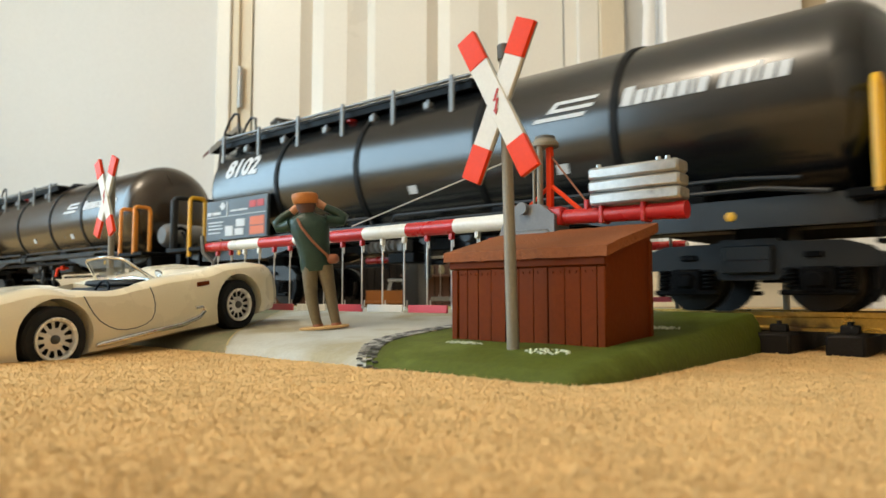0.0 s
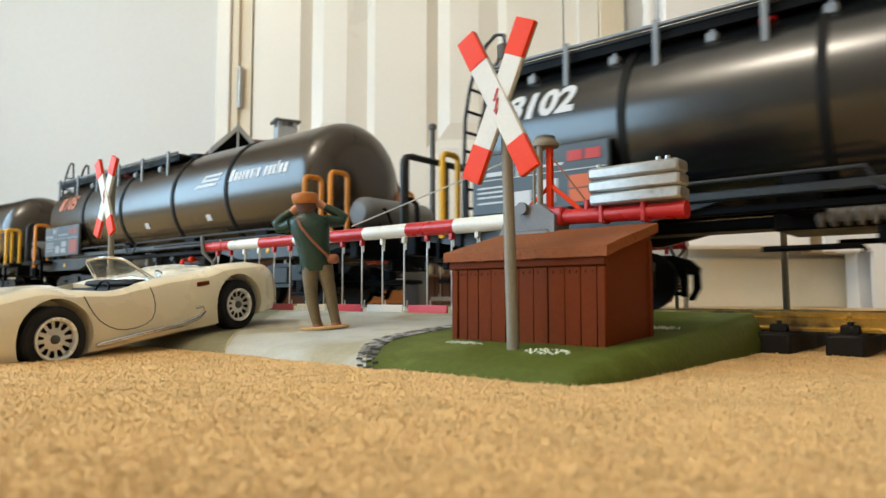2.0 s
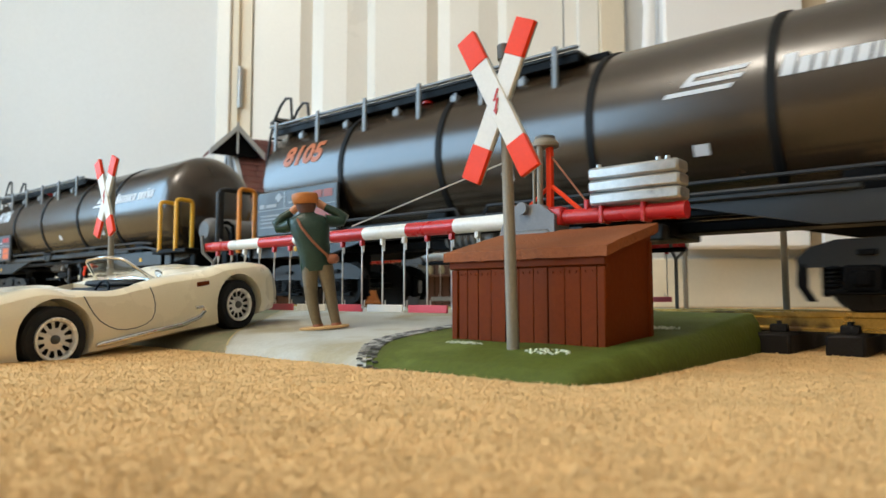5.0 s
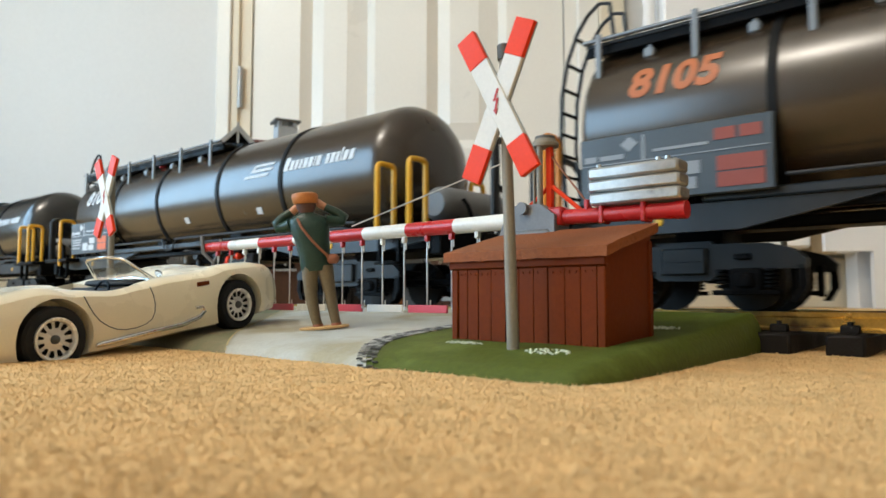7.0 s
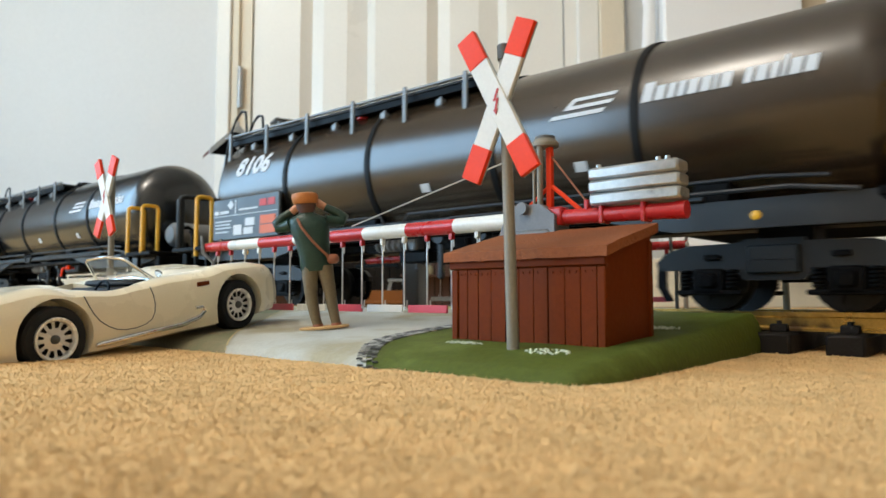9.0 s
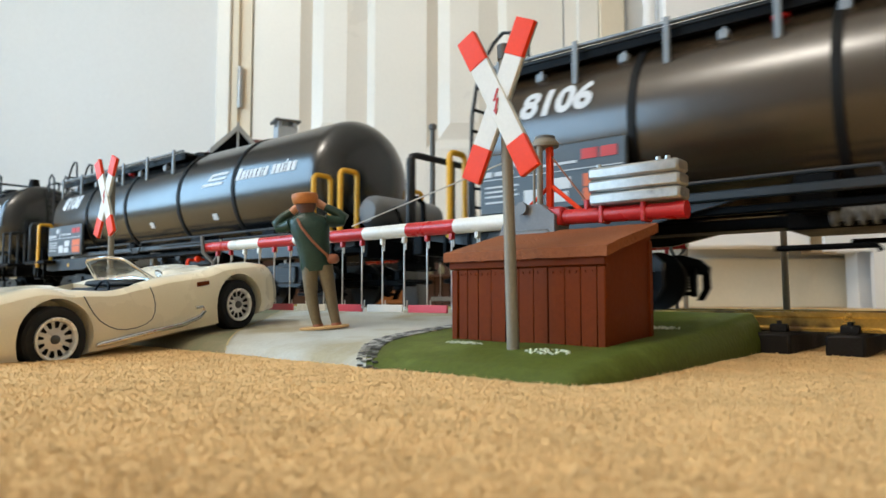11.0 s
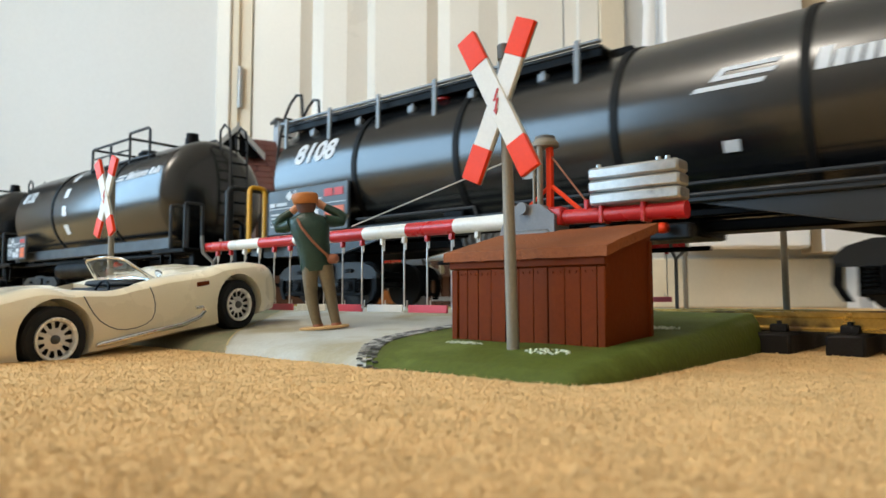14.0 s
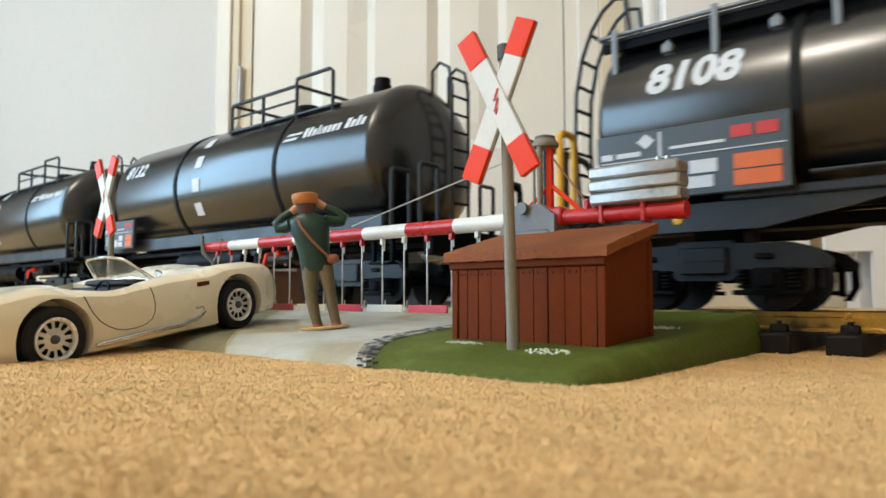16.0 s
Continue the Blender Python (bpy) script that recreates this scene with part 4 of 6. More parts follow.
    for k in range(4):
        part("small_plate", tank_patch(-0.030, -0.019, 0.034 - 0.0205 * k, 0.045 - 0.0205 * k, R, Z), WHITE, tank, "small white plate")
    for a, b, c, d in ((0.090, 0.106, 0.0185, 0.0207), (0.093, 0.110, 0.0225, 0.0245)):
        part("emblem_stripe", tank_patch(a, b, c, d, R, Z, slant=0.9), WHITE, tank, "white emblem stripe")
    x = 0.113
    for i, wd in enumerate((0.0040, 0.0038, 0.0038, 0.0022, 0.0018, 0.0036, 0.0036, 0.0038, 0.0038, -0.0024, 0.0044, 0.0038, 0.0038, 0.0038)):
        if wd > 0:
            part("name_bar", letter_patch(x, wd, 0.0185, 0.0080 if i in (0, 1, 3, 10, 12) else 0.0058, R, Z), WHITE, tank, "white bar of the railway name")
        x += abs(wd) + 0.0012
    lettering_panel(w, -0.186, -0.128, 0.0715, 0.0985, -0.0578, True)
    for xb, o in ((-0.145, -1), (0.145, 1)):
        bogie(w, xb, o)
    return w


WAGONS = []
for i, (num, paint, rp, np_, label) in enumerate((
        ("8102", TANK, YELLOW, WHITE, "black four-axle tank wagon with white number and yellow handrails"),
        ("8105", TANK_BROWN, ORANGE, ORANGE_NUMBER, "dusty brown-black tank wagon with orange number and orange handrails"),
        ("8106", TANK_BROWN, YELLOW, WHITE, "brownish black four-axle tank wagon with yellow handrails"),
        ("8108", TANK, YELLOW, WHITE, "glossy black four-axle tank wagon with yellow handrails"))):
    WAGONS.append(long_tank_wagon(num, paint, rp, np_, label, CENTRES[i]))
WAGONS.append(short_tank_wagon("short black tank wagon with a railed filler on top", SHORT_CENTRE))
WAGONS.append(short_tank_wagon("short black tank wagon with a railed filler on top", SHORT_CENTRE - 0.4925))


# ---- the wall's door, skirting and what stands before it ----
def door():
    y = WALL_Y + 0.006
    d = tagged(thing("door_1", "white gloss panelled door with raised fields, shut", "door", ROOM), kind="structure")
    panels = [(-0.348, -0.166), (-0.039, 0.156)]
    zs = [(0.385, 1.02), (1.14, 1.86)]
    xs = [DOOR_L, -0.348, -0.166, -0.039, 0.156, DOOR_R - 0.003]
    for a, b in ((0, 1), (2, 3), (4, 5)):
        part("stile", Shape().box(xs[a], xs[b], y, y + 0.036, 0.008, DOOR_TOP, 0.0005), DOORWHITE, d)
    for x0, x1 in panels:
        for z0, z1 in ((0.008, 0.385), (1.02, 1.14), (1.86, DOOR_TOP)):
            part("rail", Shape().box(x0, x1, y, y + 0.036, z0, z1, 0.0005), DOORWHITE, d)
        for z0, z1 in zs:
            rings = []
            for ins_l, ins_r, dep in ((0, 0, 0), (0.004, 0.004, 0.003), (0.026, 0.020, 0.016), (0.054, 0.066, 0.003), (0.056, 0.068, 0.002)):
                v = (ins_l + ins_r) * 0.5
                rings.append([(x0 + ins_l, y + dep, z0 + v), (x1 - ins_r, y + dep, z0 + v), (x1 - ins_r, y + dep, z1 - v), (x0 + ins_l, y + dep, z1 - v)])
            s = Shape().loft(rings, cap=False)
            n = len(s.v)
            s.f.append((n - 4, n - 3, n - 2, n - 1))
            part("raised_panel", s, DOORWHITE, d, angle=8)
    for z in (0.53, 1.55):
        h = Shape().tube([(DOOR_L - 0.027, y - 0.0135, z - 0.05), (DOOR_L - 0.027, y - 0.0135, z + 0.05)], 0.0065, 10)
        for k in range(-2, 3):
            h.tube([(DOOR_L - 0.027, y - 0.0135, z + 0.02 * k - 0.001), (DOOR_L - 0.027, y - 0.0135, z + 0.02 * k + 0.001)], 0.0078, 10)
        part("hinge", h, SILVER, d, "steel butt hinge")
    part("handle", Shape().tube([(0.25, y, 1.0), (0.25, y - 0.045, 1.0), (0.16, y - 0.05, 1.0)], 0.008, 10).box(0.235, 0.265, y - 0.006, y, 0.93, 1.07, 0.003), CHROME, d, "chrome lever handle")
    # lining, stops and architrave
    f = tagged(thing("door_frame_1", "cream and white door frame, the left reveal's shade in its colour", "door frame", ROOM), kind="structure")
    # left lining and edge are cream: the reveal's shade put into the colour
    for name, a, b, dep, m in (("lining", DOOR_L - 0.030, DOOR_L - 0.003, 0.0, CREAMTRIM), ("lining", DOOR_R, DOOR_R + 0.030, 0.0, DOORWHITE),
                               ("architrave", DOOR_L - 0.084, DOOR_L - 0.050, 0.014, DOORWHITE), ("architrave_edge", DOOR_L - 0.050, DOOR_L - 0.0305, 0.008, CREAMTRIM),
                               ("architrave", DOOR_R + 0.0305, DOOR_R + 0.082, 0.012, DOORWHITE), ("architrave_edge", DOOR_R + 0.082, DOOR_R + 0.142, 0.022, CREAMTRIM)):
        part(name, Shape().box(a, b, WALL_Y - dep if dep else WALL_Y + 0.001, WALL_Y + 0.05, 0, DOOR_TOP + 0.03, 0.003 if dep else 0), m, f)
    part("head", Shape().box(DOOR_L - 0.084, DOOR_R + 0.142, WALL_Y - 0.018, WALL_Y + 0.05, DOOR_TOP + 0.031, DOOR_TOP + 0.10, 0.004), DOORWHITE, f)
    for i, (a, b) in enumerate(((WX_NORTH, DOOR_L - 0.0845), (DOOR_R + 0.1425, 2.2))):
        structure("baseboard" if i == 0 else "baseboard_2", Shape().box(a, b, WALL_Y - 0.016, WALL_Y - 0.0005, 0.0, 0.118, 0.004), SKIRTING, "cream painted skirting board", ROOM, "skirting")


door()


def radiator():
    r = thing("radiator", "plain white panel radiator with two grey-brown pipes", "radiator", ROOM)
    part("panel", Shape().box(0.498, 0.815, 1.500, 1.545, 0.134, 1.05, 0.006), CABINET, r)
    part("back_panel", Shape().box(0.505, 0.808, 1.560, 1.600, 0.150, 1.03, 0.006), CABINET, r)
    for x in (0.540, 0.764):
        part("pipe", Shape().tube([(x, 1.52, 0.0), (x, 1.52, 0.150)], 0.0052, 12), PIPE, r, "grey-brown supply pipe")
        part("valve", Shape().tube([(x, 1.52, 0.118), (x, 1.52, 0.140)], 0.0075, 12), PIPE, r)
    for x in (0.55, 0.76):
        part("bracket", Shape().box(x - 0.01, x + 0.01, 1.545, WALL_Y + 0.001, 0.30, 0.34, 0.001), CABINET, r)


radiator()


def hung_bag():
    # a limp white bag hanging beside the radiator, with a dark corner
    b = thing("hanging_bag", "crumpled white plastic bag with a dark grey corner", "bag", ROOM)
    s = Shape()
    rows = []
    for j in range(15):
        z = 0.20 + 0.62 * j / 14
        w = 0.017 + 0.002 * math.sin(z * 17) + 0.0015 * math.sin(z * 43)
        rows.append([(0.490 - w * (1 - math.cos(a)), 1.53 + 0.010 * math.sin(a) + 0.002 * math.sin(z * 60 + a * 3), z) for a in [k * 2 * math.pi / 12 for k in range(12)]])
    s.loft(rows)
    part("bag_body", s, CABINET, b, angle=60)
    part("dark_corner", Shape().prism([(0.458, 0.408), (0.484, 0.408), (0.496, 0.450)], 0.004, Matrix.Translation((0, 1.488, 0))), DARK, b, "dark grey corner")
    part("hook", Shape().tube([(0.470, 1.52, 0.81), (0.470, 1.535, 0.86), (0.470, 1.59, 0.90), (0.470, WALL_Y + 0.001, 0.90)], 0.003, 8), WIRE, b)


hung_bag()


def leaning_board():
    c = thing("leaning_board", "white board with a slanted top before an added panel in place of the wall", "board", ROOM)
    part("board", Shape().prism([(0.93, 0.0), (1.35, 0.0), (1.35, 0.80), (0.905, 0.515), (0.826, 0.490), (0.826, 0.125), (0.93, 0.125)], 0.012, Matrix.Translation((0, 1.47, 0))), CABINET, c)
    # strip and panel are added, paler than the wall they stand in for
    part("side_strip", Shape().box(0.8280, 0.8850, 1.53, 1.575, 0.125, 1.30, 0.002), TANSTRIP, c, "added tan strip in place of a strip of wall")
    part("back_panel", Shape().box(0.8855, 1.350, 1.53, 1.575, 0.125, 1.30, 0.002).box(0.93, 1.350, 1.53, 1.575, 0.0, 0.126), CABINET, c, "added off-white panel in place of the wall")


leaning_board()


# the model station behind the track
def station():
    a = math.degrees(math.atan2(0.15, 0.272))
    t = thing("model_station", "model railway station with a brown tiled roof and pale bargeboards", "model house", ROOM @ pose(-0.344, 1.10, 0, 0, 0, a))
    # local x runs along the ridge, away from the gable
    w, ridge, eave, length = 0.105, 0.286, 0.184, 0.270
    part("wall", Shape().loft([[(x, -w + 0.02, 0.0), (x, w - 0.02, 0.0), (x, w - 0.02, eave + 0.005), (x, 0, ridge - 0.012), (x, -w + 0.02, eave + 0.005)] for x in (0.02, length - 0.02)]), HOUSEWALL, t, "dark timber wall")
    for sgn in (-1, 1):
        roof = part("roof", Shape().loft([[(x, 0, ridge), (x, 0, ridge - 0.006), (x, sgn * w, eave - 0.012), (x, sgn * w, eave - 0.006)] for x in (0, length)]), HOUSEROOF, t, "brown tiled roof slope")
        tile = Shape().box(-0.0105, 0.0105, -0.0075, 0.0075, 0, 0.0022, 0.0006).mesh("roof_tile", HOUSEROOF)
        slope = math.degrees(math.atan2(ridge - eave + 0.006, w))
        n = 10
        for k in range(n):
            u = (k + 0.5) / n
            for j in range(12):
                x = 0.011 + j * (length - 0.02) / 11.4 + (0.005 if k % 2 else 0)
                part("roof_tile", tile, HOUSEROOF, roof, m=pose(x, sgn * w * u, ridge + (eave - 0.006 - ridge) * u + 0.0002, -sgn * (slope - 3), 0, 0))
        part("bargeboard", Shape().loft([[(x, 0, ridge + 0.004), (x, 0, ridge - 0.010), (x, sgn * (w + 0.004), eave - 0.020), (x, sgn * (w + 0.004), eave - 0.006)] for x in (-0.006, 0.0)]), HOUSEPALE, t, "pale blue-grey bargeboard")
        for k in range(4):
            y = sgn * 0.022 * (k + 0.6)
            part("gable_strut", Shape().tube([(-0.003, y, ridge - 0.010 - abs(y) * 1.1), (-0.003, y, ridge - 0.058 - abs(y) * 0.2)], 0.002, 6), HOUSEPALE, t)
    # a small cross gable towards the track
    GX, GZ = -0.004, ridge + 0.002
    for sgn in (-1, 1):
        part("bargeboard", Shape().loft([[(GX, y, GZ + 0.006), (GX, y, GZ - 0.003), (GX + sgn * 0.042, y, GZ - 0.046), (GX + sgn * 0.042, y, GZ - 0.036)] for y in (-0.062, -0.057)]), HOUSEPALE, t, "pale blue-grey bargeboard")
        part("gable_roof", Shape().loft([[(GX, y, GZ + 0.0055), (GX, y, GZ + 0.0015), (GX + sgn * 0.042, y, GZ - 0.041), (GX + sgn * 0.042, y, GZ - 0.037)] for y in (-0.057, 0.0)]), HOUSEROOF, t, "brown gable roof")
    part("gable_wall", Shape().prism([(GX, GZ), (GX + 0.038, GZ - 0.042), (GX - 0.038, GZ - 0.042)], 0.004, Matrix.Translation((0, -0.052, 0))), BLACK, t, "dark gable wall")
    part("gable_post", Shape().box(GX - 0.0015, GX + 0.0015, -0.061, -0.058, GZ - 0.040, GZ + 0.010), HOUSEPALE, t)
    part("finial", Shape().tube([(-0.003, 0, ridge - 0.05), (-0.003, 0, ridge + 0.006)], 0.003, 8), HOUSEPALE, t)
    ch = part("chimney", Shape().box(0.070, 0.104, -0.014, 0.014, ridge - 0.03, ridge + 0.026, 0.001), HOUSEPALE, t, "pale grey chimney")
    for xx in (0.074, 0.100):
        for yy in (-0.011, 0.011):
            part("chimney_pillar", Shape().box(xx - 0.003, xx + 0.003, yy - 0.003, yy + 0.003, ridge + 0.026, ridge + 0.034), HOUSEPALE, ch)
    part("chimney_cap", Shape().box(0.065, 0.109, -0.019, 0.019, ridge + 0.034, ridge + 0.038, 0.001), POSTDARK, ch, "dark chimney cap")
    for k in range(3):
        wn = part("window", Shape().box(0.05 + k * 0.065, 0.08 + k * 0.065, -w + 0.0165, -w + 0.0195, 0.07, 0.14), BLACK, t, "dark window")
        part("window_frame", Shape().box(0.047 + k * 0.065, 0.083 + k * 0.065, -w + 0.0145, -w + 0.0165, 0.066, 0.070).box(0.047 + k * 0.065, 0.083 + k * 0.065, -w + 0.0145, -w + 0.0165, 0.140, 0.144)
             .box(0.0635 + k * 0.065, 0.0665 + k * 0.065, -w + 0.0145, -w + 0.0165, 0.070, 0.140), HOUSEPALE, wn)


station()
flue = thing("lamp_post", "thin dark grey model lamp post behind the train", "lamp post", ROOM @ pose(-0.0155, 1.0, 0))
part("post", Shape().tube([(0, 0, 0), (0, 0, 0.276)], [0.005, 0.0036], 10), POSTDARK, flue)
part("lamp_head", Shape().lathe([(0.274, 0.003), (0.275, 0.0058), (0.281, 0.0062), (0.283, 0.003)], 12, pose(0, 0, 0, 0, -90, 0)), POSTDARK, flue)
BENCH = mat("orange_brown_plastic", (0.33, 0.12, 0.025), 0.5)
bench = thing("model_bench", "small orange-brown model bench on the platform", "bench", pose(-0.575, 0.585, 0.0, 0, 0, 38))
part("seat", Shape().box(-0.03, 0.03, -0.008, 0.008, 0.018, 0.021, 0.0005), BENCH, bench)
part("backrest", Shape().box(-0.03, 0.03, 0.008, 0.0105, 0.0205, 0.034, 0.0005), BENCH, bench)
for xx in (-0.024, 0.024):
    part("leg", Shape().box(xx - 0.002, xx + 0.002, -0.007, 0.009, 0.0005, 0.018, 0.0005), POSTDARK, bench)


def goods_shed():
    """A low dark timber building beyond the track, with a red platform edge before it."""
    t = thing("model_goods_shed", "low dark brown timber model shed with a red edged platform", "model house", ROOM @ pose(-0.175, 0.93, 0))
    part("wall", Shape().box(0.0, 0.205, 0.0, 0.09, 0.0005, 0.094, 0.001), DARKTIMBER, t, "dark timber wall")
    for k in range(20):
        part("plank", Shape().box(0.0012 + 0.0102 * k, 0.0102 + 0.0102 * k, -0.0022, -0.0002, 0.006, 0.092, 0.0004), DARKTIMBER if k < 13 else HOUSEWALL, t)
    part("roof", Shape().prism([(-0.006, 0.0945), (0.211, 0.0945), (0.211, 0.0985), (-0.006, 0.0985)], 0.11, Matrix.Translation((0, -0.012, 0))), POSTDARK, t, "dark flat roof")
    part("platform_edge", Shape().box(0.115, 0.205, -0.030, -0.0225, 0.0005, 0.0060, 0.0006), BOOMRED, t, "red platform edge")
    for k in range(5):
        x = 0.128 + 0.015 * k
        part("sack", Shape().lathe([(0, 0.0005), (0.001, 0.0042), (0.008, 0.0046), (0.0105, 0.0030), (0.0125, 0.0016)], 10, pose(x, -0.012, 0.0560 + 0.0006 * (k % 2), 0, -90, 0)), ROADTAN, t, "pale sack on the shelf")
    part("shelf", Shape().box(0.118, 0.202, -0.020, -0.0024, 0.0535, 0.0562, 0.0004), HOUSEWALL, t, "brown shelf")


def trestle():
    t = thing("model_trestle", "small blue-grey model trestle before the dark shed", "trestle", ROOM @ pose(-0.058, 0.865, 0))
    for e in (-1, 1):
        part("leg", Shape().loft([[(e * 0.018 + d, y, 0.0012) for d, y in ((-0.0022, -0.0015), (0.0022, -0.0015), (0.0022, 0.0015), (-0.0022, 0.0015))], [(e * 0.008 + d, y, 0.046) for d, y in ((-0.0022, -0.0015), (0.0022, -0.0015), (0.0022, 0.0015), (-0.0022, 0.0015))]]), SIGNBACK, t)
    part("rung", Shape().box(-0.0135, 0.0135, -0.0014, 0.0014, 0.027, 0.0305, 0.0004), SIGNBACK, t)
    part("top_bar", Shape().box(-0.012, 0.012, -0.0030, 0.0030, 0.0455, 0.049, 0.0006), SIGNBACK, t)


goods_shed()
trestle()


# ---- on the crossing ----
def shed():
    t = thing("shed", "red-brown plastic plank shed with a sloping felt roof", "shed", pose(-0.1338, 0.2035, 0, 0, 0, -1))
    w, d, zb, zf, zk = 0.0320, 0.0345, 0.005, 0.0394, 0.0492
    part("body", Shape().loft([[(x, 0.0008, zb), (x, d, zb), (x, d, zk), (x, 0.0008, zf)] for x in (-w, w)]), HUT, t)
    # the sloping roof slab with a worn front edge
    r = Shape()
    rows = []
    for j in range(9):
        u = j / 8
        y = -0.0032 + (d + 0.0052) * u
        z = 0.0427 + (0.0530 - 0.0427) * u
        rows.append([(-w - 0.0028 + (2 * w + 0.0050) * i / 24, y + (0.0003 * noise.noise(Vector((i * 0.7, 3.1, 0))) if j == 0 else 0), z + 0.00035 * noise.noise(Vector((i * 0.9, j * 1.7, 5)))) for i in range(25)])
    low = [[(x, y, z - 0.0035) for x, y, z in row] for row in rows]
    r.loft(rows, cap=False, closed=False)
    r.loft(low[::-1], cap=False, closed=False)
    r.loft([rows[0], low[0]], cap=False, closed=False)
    r.loft([rows[-1], low[-1]], cap=False, closed=False)
    r.loft([[q[0] for q in rows], [q[0] for q in low]], cap=False, closed=False)
    r.loft([[q[-1] for q in rows], [q[-1] for q in low]], cap=False, closed=False)
    part("roof", r, ROOF, t, "faded red-brown roof", angle=45)
    part("fascia", Shape().box(-w - 0.0014, w + 0.0008, -0.0016, 0.0008, 0.0364, 0.0394, 0.0004), HUT, t)
    # front boards with nail heads
    wid = [0.0044, 0.0052, 0.0062, 0.0066, 0.0060, 0.0064, 0.0060, 0.0068, 0.0062, 0.0062]
    scale = (2 * 0.0292) / sum(wid)
    x = -0.0292
    random.seed(9)
    for i, b in enumerate(wid):
        b *= scale
        p = part("plank", Shape().box(x + 0.00012, x + b - 0.00012, -0.0006 - random.uniform(0, 0.0003), 0.0012, 0.0075, 0.0362, 0.00016), HUT, t)
        for zz in (0.0100, 0.0345):
            for xx in (x + b * 0.28, x + b * 0.72):
                part("nail_head", Shape().lathe([(0, 0.0005), (0.0003, 0.0004)], 8, pose(xx, -0.0008, zz, 0, 0, -90)), HUT, p)
        x += b
    for a, b in ((-0.0324, -0.0294), (0.0294, 0.0324)):
        part("corner_post", Shape().box(a, b, -0.0012, 0.0014, 0.0065, 0.0362, 0.0004), HUT, t)
    part("corner_post", Shape().box(0.0314, 0.0326, 0.0318, 0.0348, 0.0065, 0.0462, 0.0004), HUT, t)
    part("sill", Shape().box(-0.0324, 0.0324, -0.0011, 0.0008, 0.0062, 0.0078, 0.0003), HUT, t)


shed()


def crossing_sign(x, y, lean, label, z0=None, turn=0):
    z0 = plate_height(x, y) - 0.001 if z0 is None else z0
    t = thing("crossing_sign", label, "road sign", pose(x, y, z0, 0, lean, turn), "level crossing signs")
    top = 0.1035
    part("post", Shape().tube([(0, 0, 0), (0, 0, top - 0.0045)], [0.0021, 0.0018], 12), POSTGREY, t, "grey post")
    part("post_cap", Shape().tube([(0, 0, top - 0.005), (0, 0, top), (0, 0, top + 0.0004)], [0.0023, 0.0023, 0.0017], 12), POSTDARK, t, "dark post cap")
    zc = 0.0829
    for k, a in enumerate((26, -26)):
        m = pose(0, -0.0042 - 0.0006 * k, zc, 0, a, 0)
        b = part("arm", Shape().box(-0.0038, 0.0038, -0.0007, 0.0008, -0.0278, 0.0278, 0.0003), SIGNWHITE, t, "white sign arm with red ends", m)
        for s in (-1, 1):
            part("red_end", Shape().box(-0.00385, 0.00385, -0.0010, 0.00085, min(s * 0.0158, s * 0.0280), max(s * 0.0158, s * 0.0280), 0.0002), SIGNRED, b, "red end")
        part("arm_edge", Shape().box(-0.0039, 0.0039, 0.0009, 0.0015, -0.0280, 0.0280, 0.0002), SIGNBACK, b, "plain grey back")
    bolt = [(0.0006, 0.0042), (-0.0011, 0.0002), (0.0002, 0.0004), (-0.0006, -0.0030), (-0.0011, -0.0027), (-0.0001, -0.0046), (0.0007, -0.0025), (0.0001, -0.0028), (0.0012, 0.0009), (0.0000, 0.0008), (0.0013, 0.0042)]
    part("lightning_mark", Shape().prism(bolt, 0.0003, Matrix.Translation((0, -0.0058, zc))), RED_PRINT, t, "red lightning mark")
    part("bracket", Shape().box(-0.002, 0.002, -0.0028, 0.001, zc - 0.008, zc + 0.008, 0.0004), POSTGREY, t)


crossing_sign(-0.1275, 0.1875, -1.7, "white and red diagonal cross sign on a grey post")
crossing_sign(-0.4575, 0.2035, -1.0, "white and red diagonal cross sign behind the cream car")
crossing_sign(-0.1127, 0.4735, 0.5, "diagonal cross sign beyond the track, showing its grey back", 0.0170, 180)


